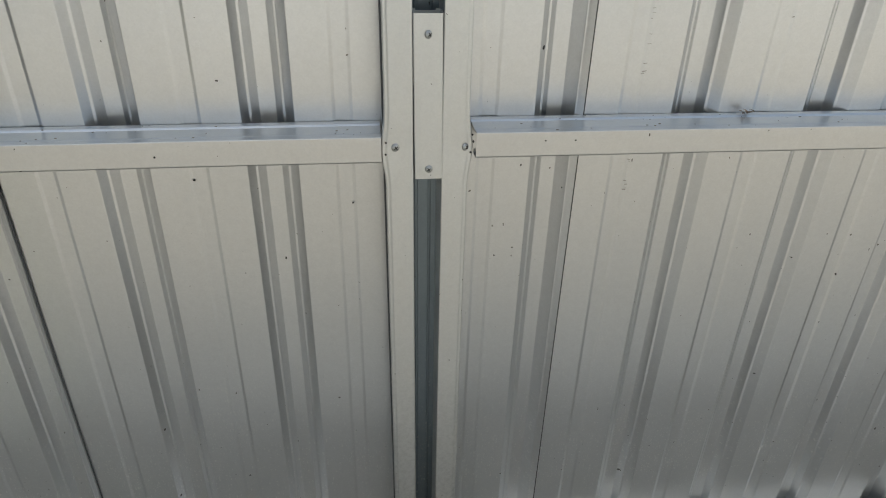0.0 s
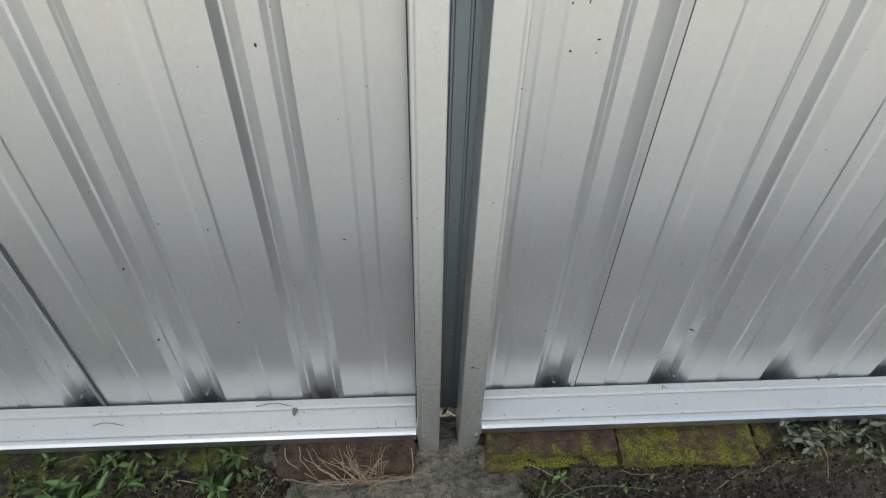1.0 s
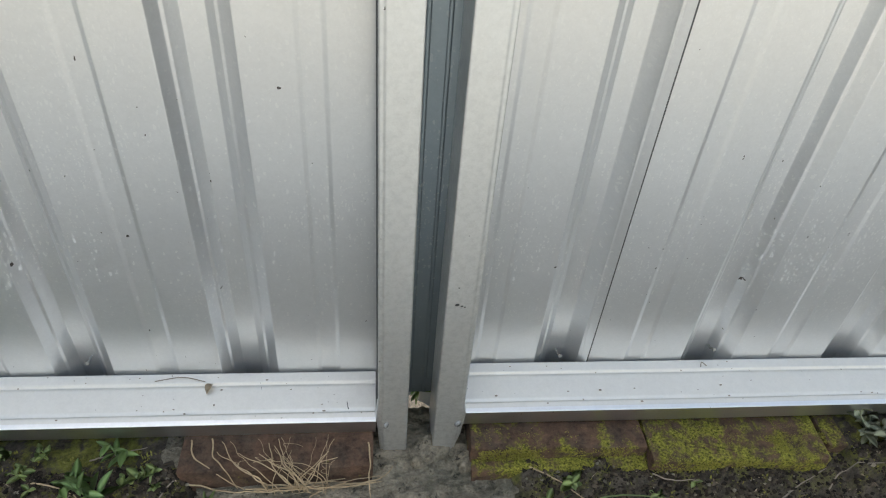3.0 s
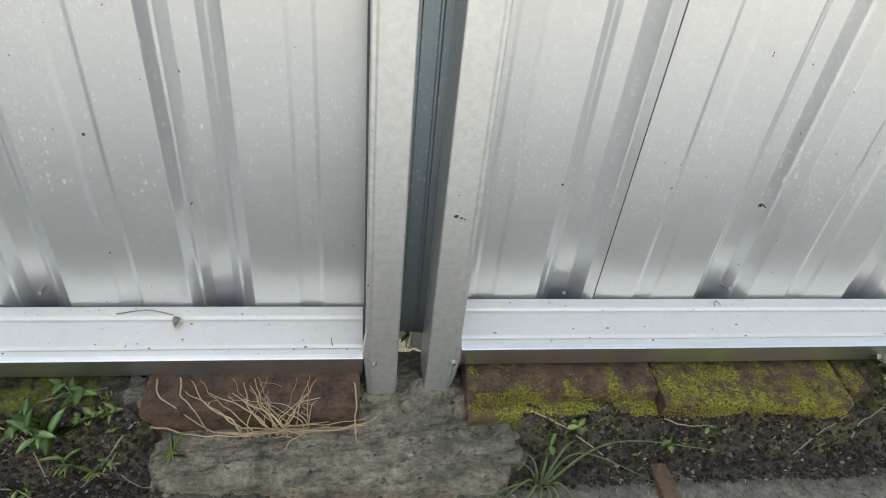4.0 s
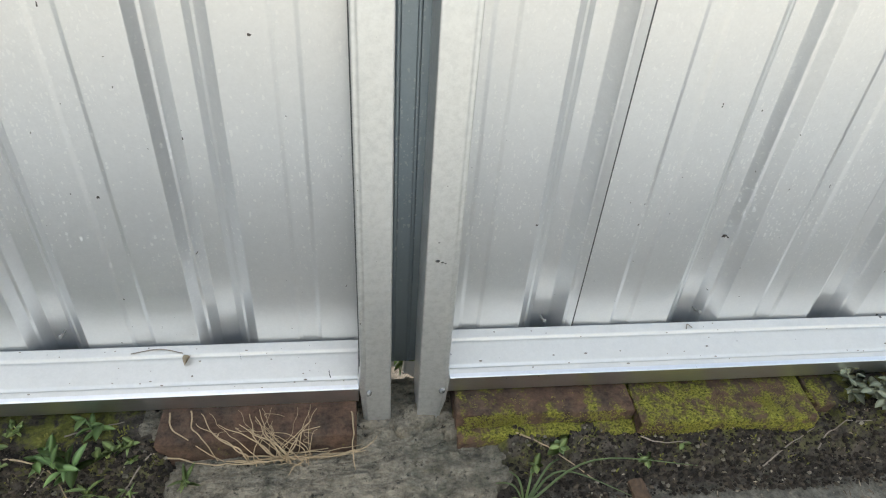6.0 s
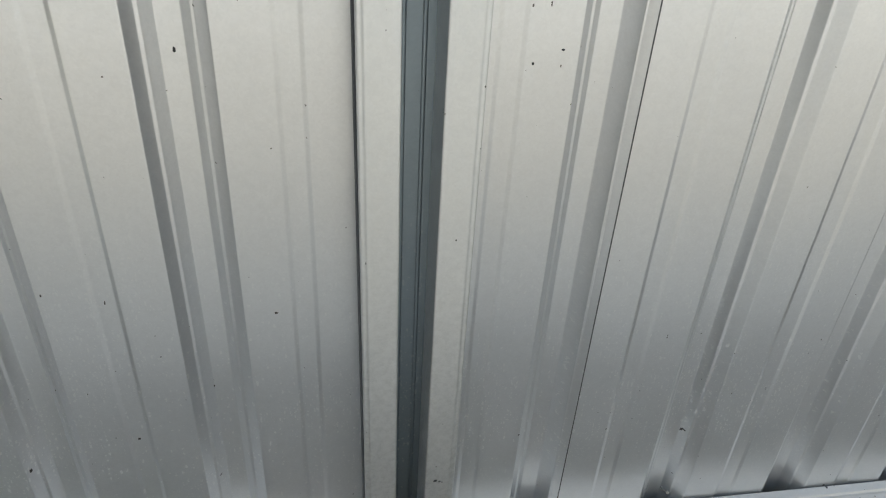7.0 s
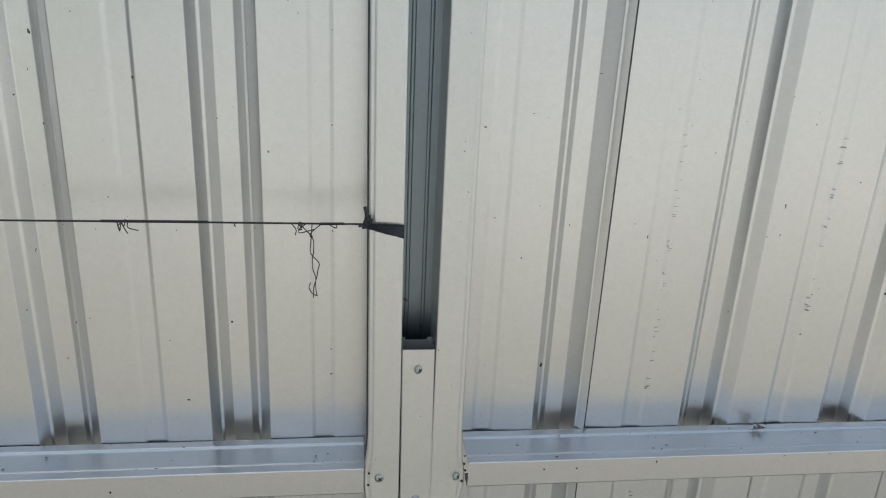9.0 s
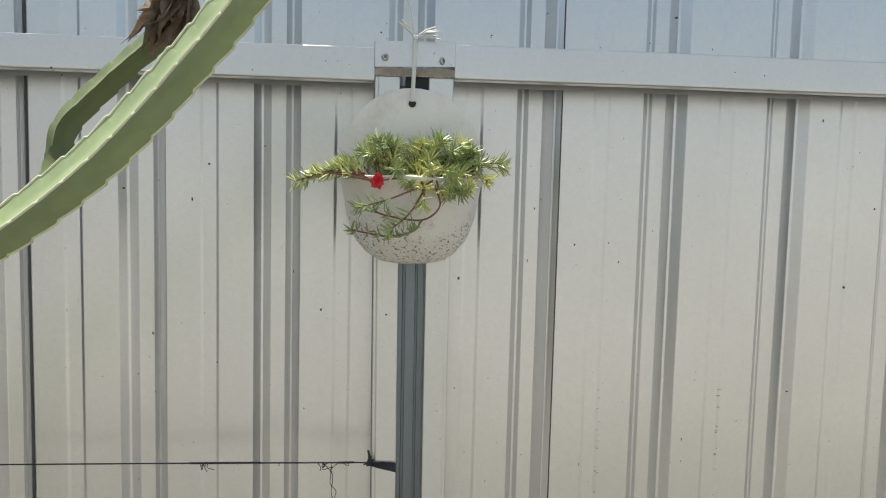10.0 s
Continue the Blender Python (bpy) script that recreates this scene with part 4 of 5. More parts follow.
blades += [((0.02 * math.cos(a), 0.02 * math.sin(a), 0.03), (0.055 * math.cos(a), 0.055 * math.sin(a), 0.004)) for a in (3.5, 4.0, 4.4, 4.8, 5.1, 5.6, 1.2, 2.0, 2.6)]
for mid, tip in blades:
    pts = spline([(0, 0, 0), mid, tip], 6)
    bm = bmesh.new()
    prev = None
    for i, p in enumerate(pts):
        t = i / (len(pts) - 1)
        d = (pts[min(i + 1, len(pts) - 1)] - pts[max(i - 1, 0)]).normalized()
        s = d.cross(Vector((0, 0, 1))).normalized() * (0.0014 * (1 - t) ** 0.6 + 0.0003)
        row = [bm.verts.new(p - s), bm.verts.new(p - Vector((0, 0, 0.0006))), bm.verts.new(p + s)]
        if prev:
            for j in (0, 1):
                bm.faces.new((prev[j], prev[j + 1], row[j + 1], row[j]))
        prev = row
    bmesh.ops.solidify(bm, geom=bm.faces[:], thickness=0.0003)
    part("blade", bm, GRASS, tuft)

# ---- foot of the fence: cement pad, bricks, roots ----
bm = bmesh.new()
edge = [(-0.268, -0.045), (-0.276, -0.072), (-0.270, -0.104), (-0.225, -0.108), (-0.16, -0.111), (-0.09, -0.118), (-0.02, -0.121), (0.05, -0.124), (0.092, -0.122), (0.108, -0.102), (0.126, -0.085), (0.121, -0.064), (0.134, -0.048), (0.118, -0.030), (0.10, -0.01), (0.10, 0.062), (-0.10, 0.070), (-0.30, 0.06)]


def inside(p, poly):
    hit = False
    for (ax, ay), (bx, by) in zip(poly, poly[1:] + poly[:1]):
        if (ay > p[1]) != (by > p[1]) and p[0] < (bx - ax) * (p[1] - ay) / (by - ay) + ax:
            hit = not hit
    return hit


CELL = 0.0030
cols, rows = int(0.45 / CELL), int(0.205 / CELL)
vid, flags = {}, {}
for j in range(rows + 1):
    for i in range(cols + 1):
        x, y = -0.31 + i * CELL, -0.130 + j * CELL
        w = noise.noise_vector(Vector((x * 55, y * 55, 0)))
        w2 = noise.noise_vector(Vector((x * 190, y * 190, 3)))
        ok = inside((x + w.x * 0.005 + w2.x * 0.0018, y + w.y * 0.005 + w2.y * 0.0018), edge)
        z = 0.0165 + 0.004 * step(-0.06, 0.0, y) - 0.004 * step(0.0, -0.2, x) * step(-0.05, -0.11, y) - 0.004 * step(-0.095, -0.122, y)
        flake = noise.fractal(Vector((x * 30, y * 75, 2)), 0.8, 2.1, 5)
        z += 0.0044 * flake + 0.0038 * math.floor(1.5 * noise.noise(Vector((x * 16, y * 34, 7))) + 0.5) + 0.0007 * noise.noise(Vector((x * 300, y * 300, 1)))
        flags[i, j] = ok
        vid[i, j] = bm.verts.new((x + w2.x * 0.0008, y + w2.y * 0.0008, z if ok else -0.025))
for j in range(rows):
    for i in range(cols):
        q = ((i, j), (i + 1, j), (i + 1, j + 1), (i, j + 1))
        if any(flags[k] for k in q):
            bm.faces.new([vid[k] for k in q])
for v in [v for v in bm.verts if not v.link_faces]:
    bm.verts.remove(v)
pad = tagged(part("cement_pad", bm, CEMENT), "rough weathered cement pad under the posts, broken at its edges", "cement pad")


def brick(x0, x1, front, top, turn, seed, mossy, label):
    bm = rough_block((x1 - x0, 0.105, 0.050), seed, 9, 0.0016, 0.0030)
    ob = part("brick", bm, BRICK, at=pose((x0 + x1) / 2, front + 0.0525, top - 0.050, 0, 0, turn))
    ob.color = (mossy, 0, 0, 1)
    return tagged(ob, label, "brick", "bricks under the rail")


brick(-0.286, -0.058, -0.042, 0.052, 0.6, 1, 0.37, "dark red worn brick under the rail, crossed by roots")
brick(0.064, 0.288, -0.027, 0.056, -0.8, 2, 0.50, "reddish brick under the rail with patches of moss")
brick(0.292, 0.528, -0.049, 0.052, -1.0, 3, 0.58, "brick under the rail overgrown with yellow-green moss")
brick(0.534, 0.760, -0.030, 0.050, 0.5, 4, 0.56, "mossy brick under the rail beside creeping herbs")
bm = rough_block((0.226, 0.10, 0.03), 6, 6, 0.003, 0.005)
lower = tagged(part("brick", bm, BRICK, at=pose(0.178, 0.006, 0.004, 0, 0, -1)), "lower mossy brick under the reddish one", "brick", "bricks under the rail")
lower.color = (0.60, 0, 0, 1)
bm = rough_block((0.022, 0.066, 0.036), 9, 12, 0.012, 0.003)
tagged(part("cement_lump", bm, CEMENT, at=pose(-0.301, -0.010, 0.004, 0, 4, 6)), "broken cement lump beside the red brick", "cement lump")

for x, y, sx, sy, sz, seed in ((0.012, -0.004, 0.050, 0.030, 0.016, 31), (0.062, -0.018, 0.034, 0.026, 0.014, 32), (-0.062, -0.020, 0.020, 0.018, 0.012, 33)):
    bm = rough_block((sx, sy, sz), seed, 10, 0.007, 0.006)
    tagged(part("cement_crust", bm, CEMENT, at=pose(x, y, 0.012, 0, 0, seed)), "crumbly cement crust round the post foot", "cement crust", "cement crusts")

# moss tufts on the bricks
rng = random.Random(77)
bm = bmesh.new()
count = 0
while count < 9000:
    x, y = rng.uniform(0.064, 0.755), rng.uniform(-0.052, 0.004)
    d = noise.fractal(Vector((x * 26, y * 34, 8)), 0.9, 2.0, 3)
    d += 0.28 if 0.29 < x < 0.5 else (-0.12 if x < 0.29 else 0.0)
    front = -0.027 if x < 0.290 else (-0.049 if x < 0.531 else -0.030)
    z = (0.056 if x < 0.290 else (0.052 if x < 0.531 else 0.050)) - 0.001
    if y < front + 0.002:
        z -= rng.uniform(0.0, 0.022)
        y = front + rng.uniform(-0.002, 0.001)
        d += 0.15
    if d < rng.uniform(0.0, 0.35):
        continue
    h, w, a = rng.uniform(0.0010, 0.0028), rng.uniform(0.0007, 0.0013), rng.uniform(0, 6.28)
    lean = Vector((rng.uniform(-1, 1), rng.uniform(-1.4, 0.4), 1.2)).normalized() * h
    c = Vector((x, y, z))
    base = [bm.verts.new(c + Vector((w * math.cos(a + q), w * math.sin(a + q), -0.0004))) for q in (0, 2.1, 4.2)]
    tip = bm.verts.new(c + lean)
    for q in range(3):
        bm.faces.new((base[q], base[(q + 1) % 3], tip))
    count += 1
tagged(part("moss", bm, MOSS, smooth=False), "yellow-green moss tufts on the bricks", "moss", kind="stuff")

# dry roots over the red brick
mat_roots = holder("root_mat", pose(-0.150, -0.046, 0.030), "tangle of pale dry roots spilling over the red brick", "roots")
rng = random.Random(51)


def root(pts, r):
    line = [p + Vector(noise.noise_vector(p * 55 + Vector((r * 9000, 0, 0)))) * 0.0036 for p in spline(pts, 7)]
    bm = bmesh.new()
    tube(bm, line, [r * (1 - 0.55 * j / len(line)) for j in range(len(line))], 5)
    part("root", bm, ROOT, mat_roots)
    return line


for i in range(24):
    x0 = rng.gauss(0.016, 0.017) - (0.05 if i % 7 == 0 else 0)
    x1 = x0 + rng.uniform(-0.075, 0.045)
    y1 = rng.uniform(0.008, 0.048)
    line = root([(x0, rng.uniform(-0.012, -0.002), rng.uniform(-0.014, 0.0)), (x0 * 0.8 + x1 * 0.2 + rng.uniform(-0.006, 0.006), -0.005, 0.014), (x0 * 0.4 + x1 * 0.6, rng.uniform(0.0, 0.012), 0.0265), (x1, y1, 0.0255)], rng.uniform(0.0004, 0.0012))
    for k in range(rng.randint(0, 1)):
        p = line[rng.randrange(5, len(line) - 2)]
        root([p, p + Vector((rng.uniform(-0.008, 0.008), rng.uniform(0.0, 0.008), 0.002)), p + Vector((rng.uniform(-0.020, 0.020), rng.uniform(0.0, 0.016), rng.uniform(-0.003, 0.002)))], 0.0004)
for i in range(9):
    y0 = rng.uniform(-0.010, 0.0)
    z0 = rng.uniform(-0.013, 0.004)
    x0 = rng.uniform(-0.06, 0.0)
    root([(x0, y0, z0), (x0 + 0.035, y0 - 0.002, z0 + rng.uniform(-0.003, 0.004)), (x0 + 0.07, y0, z0 + rng.uniform(-0.004, 0.006)), (x0 + rng.uniform(0.09, 0.12), y0 + 0.004, z0)], rng.uniform(0.0006, 0.0012))
for pts in (((-0.125, 0.045, 0.0255), (-0.118, 0.018, 0.0255), (-0.095, 0.004, 0.020), (-0.060, -0.004, -0.008)), ((-0.10, 0.045, 0.0255), (-0.095, 0.02, 0.0258), (-0.080, 0.004, 0.0235), (-0.068, -0.004, -0.004)),
            ((-0.135, 0.005, 0.0), (-0.08, -0.004, -0.010), (-0.03, -0.006, -0.010), (0.03, -0.010, -0.012)), ((0.055, -0.004, -0.004), (0.085, 0.0, -0.006), (0.102, 0.006, -0.008), (0.122, 0.026, -0.008)),
            ((0.086, 0.035, 0.024), (0.089, 0.006, 0.023), (0.088, -0.004, 0.006), (0.092, -0.018, -0.012)), ((0.03, -0.006, -0.008), (0.02, -0.014, -0.012), (0.012, -0.024, -0.013))):
    root(pts, 0.0011)

# twigs in the soil
for i, pts in enumerate((((-0.395, -0.012, 0.0), (-0.36, -0.006, 0.0), (-0.33, 0.0, 0.0)), ((-0.29, -0.045, 0.0), (-0.315, -0.075, 0.0), (-0.345, -0.105, 0.0)), ((-0.315, -0.075, 0.0), (-0.285, -0.095, 0.0), (-0.262, -0.10, 0.0)),
                         ((-0.47, -0.115, 0.0), (-0.41, -0.095, 0.0), (-0.36, -0.118, 0.0)), ((-0.45, -0.045, 0.0), (-0.40, -0.055, 0.0), (-0.37, -0.09, 0.0)), ((0.13, -0.035, 0.0), (0.19, -0.065, 0.0), (0.235, -0.095, 0.0)),
                         ((0.45, -0.085, 0.0), (0.49, -0.065, 0.0), (0.53, -0.050, 0.0)), ((0.29, -0.055, 0.012), (0.31, -0.062, 0.012), (0.35, -0.062, 0.010)), ((0.53, -0.07, 0.0), (0.55, -0.055, 0.0), (0.60, -0.055, 0.0)),
                         ((-0.66, -0.01, 0.0), (-0.63, 0.0, 0.0), (-0.60, 0.004, 0.0)), ((-0.40, -0.13, 0.0), (-0.43, -0.085, 0.0), (-0.40, -0.05, 0.0)), ((0.60, -0.02, 0.004), (0.635, -0.04, 0.004), (0.65, -0.075, 0.0)))):
    bm = bmesh.new()
    tube(bm, [Vector((p.x, p.y, ground_height(p.x, p.y) + p.z + 0.0015 + 0.002 * noise.noise(p * 50))) for p in spline(pts, 7)], [0.0011 - 0.0006 * j / 15 for j in range(15)], 5)
    tagged(part("twig", bm, ROOT if i in (5, 11, 4) else TWIG), "thin dry twig lying on the soil", "twig", "twigs")

bm = rough_block((0.021, 0.105, 0.011), 15, 8, 0.0022, 0.0035)
for v in bm.verts:
    v.co.x += 0.004 * noise.noise(Vector((v.co.y * 30, 3, 1)))
    v.co.z += 0.0012 * noise.noise(Vector((v.co.x * 400, v.co.y * 25, 6)))
tagged(part("stick", bm, STICK, at=pose(0.279, -0.148, -0.001, 0, 0, 2)), "rotten brown stick half sunk in the soil", "stick")
bm = bmesh.new()
blade(bm, pose(0.228, -0.172, 0.006, 10, 25, -35), 0.042, 0.020, 0.7, 0.7, 8)
blade(bm, pose(0.224, -0.155, 0.010, 25, -20, 40), 0.018, 0.010, 0.9, 0.8, 5)
bmesh.ops.solidify(bm, geom=bm.faces[:], thickness=0.0006)
tagged(part("dry_leaf", bm, DRYLEAF), "curled orange-brown dry leaf on the soil", "leaf")

# leaf crumb, hairs and grit on the rails
bm = bmesh.new()
blade(bm, pose(-0.254, 0.046, 0.1005, 14, 10, 160), 0.013, 0.011, 0.8, 0.8, 5)
bmesh.ops.solidify(bm, geom=bm.faces[:], thickness=0.0008)
tagged(part("leaf_crumb", bm, TANLEAF), "crumpled tan leaf crumb on the bottom rail", "leaf")
for pts in ((((-0.262, 0.050, 0.1015), (-0.29, 0.056, 0.103), (-0.322, 0.052, 0.1010)), ((-0.585, 0.030, 0.0945), (-0.565, 0.034, 0.0960), (-0.535, 0.029, 0.0945)), ((0.368, 0.050, 0.1145), (0.371, 0.056, 0.117), (0.377, 0.052, 0.1145)))):
    bm = bmesh.new()
    tube(bm, spline(pts, 6), 0.0006, 5)
    tagged(part("twig", bm, TWIG), "fine curled stalk lying on the bottom rail", "twig", "twigs")
rng = random.Random(61)
bm = bmesh.new()
for i in range(190):
    if rng.random() < 0.6:
        x = rng.uniform(-0.7, 0.75)
        if abs(x) < 0.07:
            continue
        y = rng.uniform(0.004, 0.062)
        z = (0.0850 if x < 0 else 0.0975 + 0.001 * (x - 0.05)) + 0.28 * (y + 0.002)
    else:
        x = rng.uniform(-0.6, 0.7)
        if abs(x) < 0.08:
            continue
        y = rng.uniform(0.004, 0.062)
        z = 0.969 + 0.0045 * (x + 1.36) if x < 0 else 0.9785
    r = rng.uniform(0.0004, 0.0012)
    bmesh.ops.create_icosphere(bm, subdivisions=1, radius=r, matrix=Matrix.Translation((x, y, z)) @ Matrix.Diagonal((rng.uniform(0.7, 2.2), 1, 0.6, 1)))
tagged(part("grit", bm, TWIG), "dark grit scattered on the rails", "grit", kind="stuff")
# dry blades put in place of a dead moth on the mid rail
bm = bmesh.new()
rng = random.Random(63)
for i in range(9):
    blade(bm, pose(0.453 + rng.uniform(-0.012, 0.012), 0.052 + rng.uniform(-0.004, 0.004), 0.981, rng.uniform(5, 50), rng.uniform(-40, 40), rng.uniform(0, 360)), rng.uniform(0.006, 0.012), 0.004, 0.6, 0.6, 3)
bmesh.ops.solidify(bm, geom=bm.faces[:], thickness=0.0004)
tagged(part("debris", bm, WITHER), "clump of dry brown blades standing for a dead moth on the mid rail", "debris")

# sunlit rubble beyond the fence, seen through the gap; front shard's colour is lightened as sunlit
for x, y, z, tilt, sx, sy, sz, seed in ((0.0145, 0.120, -0.016, 50, 0.046, 0.008, 0.009, 21), (0.030, 0.160, -0.050, 4, 0.08, 0.05, 0.025, 22)):
    bm = rough_block((sx, sy, sz), seed, 6, 0.004, 0.004)
    ob = tagged(part("brick_shard", bm, SUNLITBRICK if seed == 21 else BRICK, at=pose(x, y, z, 0, tilt, 0)), "broken brick lying beyond the fence", "rubble", "rubble")
    ob.color = (0.2, 0, 0, 1)

# litter on the soil: flakes and small stones
rng = random.Random(91)
bm = bmesh.new()
for i in range(2400):
    x, y = rng.uniform(-0.75, 0.75), -0.02 - 0.24 * rng.random() ** 0.8
    if -0.275 < x < 0.13 and y > -0.125:
        continue
    m = Matrix.Translation((x, y, ground_height(x, y) + 0.0012)) @ pose(0, 0, 0, rng.uniform(-40, 40), rng.uniform(-40, 40), rng.uniform(0, 360))
    blade(bm, m, rng.uniform(0.003, 0.011), rng.uniform(0.0008, 0.0028), 0.5, 0.3, 2)
tagged(part("litter", bm, LITTER, smooth=False), "dry plant litter scattered on the soil", "litter", kind="stuff")
bm = bmesh.new()
for i in range(4200):
    x, y = rng.uniform(-0.85, 0.85), rng.uniform(-0.085, -0.002)
    if noise.noise(Vector((x * 22, y * 30, 5))) < rng.uniform(-0.2, 0.3):
        continue
    if -0.29 < x < 0.53 and y > -0.048 or -0.275 < x < 0.13:
        continue
    h = rng.uniform(0.002, 0.006)
    blade(bm, Matrix.Translation((x, y, ground_height(x, y))) @ pose(0, 0, 0, rng.uniform(20, 80), 0, rng.uniform(0, 360)), h, h * 0.45, 0.5, 0.2, 2)
tagged(part("ground_moss", bm, MOSS, smooth=False), "low moss and seedlings on the soil", "moss", kind="stuff")

base = bmesh.new()
bmesh.ops.create_icosphere(base, subdivisions=1, radius=1.0)
ico_v = [v.co.copy() for v in base.verts]
ico_f = [[v.index for v in f.verts] for f in base.faces]
base.free()
cv, cf = [], []
for i in range(11000):
    x, y = (rng.uniform(-0.85, 0.85) if i % 3 == 0 else rng.choice((rng.uniform(-0.55, -0.26), rng.uniform(0.10, 0.62)))), -0.030 - 0.085 * rng.random()
    if inside((x, y), edge):
        continue
    r = 0.0007 + 0.0026 * rng.random() ** 3
    q = Vector((x, y, ground_height(x, y) + r * 0.25))
    k = len(cv)
    cv += [tuple(q + Vector((v.x * r * 1.2, v.y * r, v.z * r * 0.8)) + Vector(noise.noise_vector(v * 1.7 + q * 300)) * r * 0.9) for v in ico_v]
    cf += [[k + a for a in f] for f in ico_f]
me = bpy.data.meshes.new("soil_crumbs")
me.from_pydata(cv, [], cf)
me.materials.append(HUMUS)
tagged(new("soil_crumbs", me), "loose dark soil crumbs along the fence", "soil", kind="stuff")
cv, cf = [], []
for i in range(1500):
    x, y = rng.uniform(-0.85, 0.85), -0.035 - 0.20 * rng.random()
    if inside((x, y), edge):
        continue
    r = 0.0007 + 0.0022 * rng.random() ** 3
    q = Vector((x, y, ground_height(x, y) + r * 0.6 + 0.001))
    k = len(cv)
    cv += [tuple(q + Vector((v.x * r * 1.2, v.y * r, v.z * r * 0.8)) + Vector(noise.noise_vector(v * 1.7 + q * 300)) * r * 0.9) for v in ico_v]
    cf += [[k + a for a in f] for f in ico_f]
me = bpy.data.meshes.new("pale_grit")
me.from_pydata(cv, [], cf)
me.materials.append(CEMENT)
tagged(new("pale_grit", me), "pale gravel grains scattered on the soil", "gravel", kind="stuff")

# ---- moss rose in the wall pot ----
rose = holder("moss_rose", pose(PX, -0.045, PZ - 0.015), "trailing moss rose with needle leaves and one red flower", "plant")
rng = random.Random(101)


def needles(bm, p, d, count, length, spread):
    for i in range(count):
        a = rng.uniform(0, 6.28)
        u = d.orthogonal().normalized()
        v = d.cross(u)
        way = (d * rng.uniform(0.25, 1.0) + (u * math.cos(a) + v * math.sin(a)) * spread).normalized()
        ln = length * rng.uniform(0.6, 1.1)
        q = p + way * ln
        bend = Vector((0, 0, rng.uniform(0.0, 0.25) * ln))
        tube(bm, [p, p.lerp(q, 0.55) + bend * 0.3, q + bend], [0.0007, 0.0011, 0.0003], 4)


trails = []
# three mounds over the rim, with a dip between the first two
for tx, tz, wide, count in ((-0.048, 0.074, 0.034, 12), (0.030, 0.072, 0.036, 13), (0.070, 0.066, 0.022, 8), (-0.008, 0.042, 0.044, 9), (0.045, 0.034, 0.060, 11)):
    for i in range(count):
        dx = rng.gauss(0, 0.5) * wide
        trails.append((Vector((tx * 0.75 + dx * 0.3, rng.uniform(-0.016, 0.02), 0.004)), Vector((tx + dx, rng.uniform(-0.036, 0.022), tz * rng.uniform(0.55, 1.0) - 0.5 * abs(dx))), NEEDLE, 0))
# left trail, mostly in the sunlit needle colour
for k in range(8):
    trails.append((Vector((-0.05, -0.020 - 0.004 * k, 0.008)), Vector((-0.085 - 0.009 * k, -0.022 - 0.004 * k, 0.030 - 0.0035 * k)), NEEDLEPALESUN if k % 3 else NEEDLE, 0))
for i in range(9):
    x = rng.uniform(-0.03, 0.075)
    trails.append((Vector((x, -0.018, 0.010)), Vector((x + rng.uniform(-0.012, 0.014), rng.uniform(-0.060, -0.050), rng.uniform(-0.006, 0.024))), NEEDLEPALESUN if i % 2 else NEEDLE, 0))
trails += [(Vector((0.06, -0.01, 0.010)), Vector((0.118, -0.012, 0.036)), NEEDLE, 1), (Vector((0.06, -0.015, 0.010)), Vector((0.125, 0.0, 0.030)), NEEDLE, 1), (Vector((0.055, -0.012, 0.008)), Vector((0.100, -0.022, 0.012)), NEEDLE, 1),
           (Vector((0.025, -0.05, 0.010)), Vector((-0.070, -0.060, -0.026)), NEEDLE, 1), (Vector((0.020, -0.052, 0.008)), Vector((-0.030, -0.062, -0.055)), NEEDLE, 1), (Vector((0.010, -0.048, 0.010)), Vector((0.012, -0.062, -0.020)), NEEDLEPALESUN, 1),
           (Vector((0.030, -0.045, 0.012)), Vector((0.040, -0.055, -0.005)), NEEDLEPALESUN, 1)]
for a, b, mat, bare in [(p, q, NEEDLEPALESUN if rng.random() < 0.30 else w, s) for p, q, w, s in trails]:
    mid = a.lerp(b, 0.55) + Vector((rng.uniform(-0.006, 0.006), -0.010 if b.z < 0 else 0, 0.010 if b.z > 0 else -0.004))
    pts = spline([a, mid, b], 6)
    bm = bmesh.new()
    tube(bm, pts, [0.0015 - 0.0007 * i / len(pts) for i in range(len(pts))], 5)
    part("stem", bm, STEMRED, rose)
    bm = bmesh.new()
    for i in range(3 if not bare else 6, len(pts)):
        d = (pts[i] - pts[i - 1]).normalized()
        needles(bm, pts[i], d, 3 if i < len(pts) - 2 else 10, 0.0185, 0.9)
    part("leaf_tuft", bm, mat, rose)
# low trailing branch with tufts along the pot front
pts = spline([(0.028, -0.052, 0.004), (0.034, -0.062, -0.022), (0.012, -0.062, -0.040), (-0.030, -0.060, -0.036), (-0.050, -0.058, -0.030)], 7)
bm = bmesh.new()
tube(bm, pts, 0.0013, 5)
part("stem", bm, STEMRED, rose)
pts2 = spline([(0.012, -0.062, -0.040), (0.0, -0.060, -0.055), (-0.030, -0.056, -0.062), (-0.078, -0.050, -0.055)], 7)
bm = bmesh.new()
tube(bm, pts2, 0.0012, 5)
part("stem", bm, STEMRED, rose)
bm = bmesh.new()
for i in range(4, len(pts2), 2):
    needles(bm, pts2[i] + Vector((0, -0.002, 0)), Vector((-0.6, -0.5, 0.3)).normalized(), 7, 0.013, 0.9)
for p in (pts[-1], pts[-8], pts2[-1]):
    needles(bm, p + Vector((0, -0.003, 0)), Vector((-0.4, -0.6, 0.5)).normalized(), 12, 0.013, 0.9)
part("leaf_tuft", bm, NEEDLE, rose)
bm = bmesh.new()
fc = Vector((-0.0455, -0.058, 0.008))
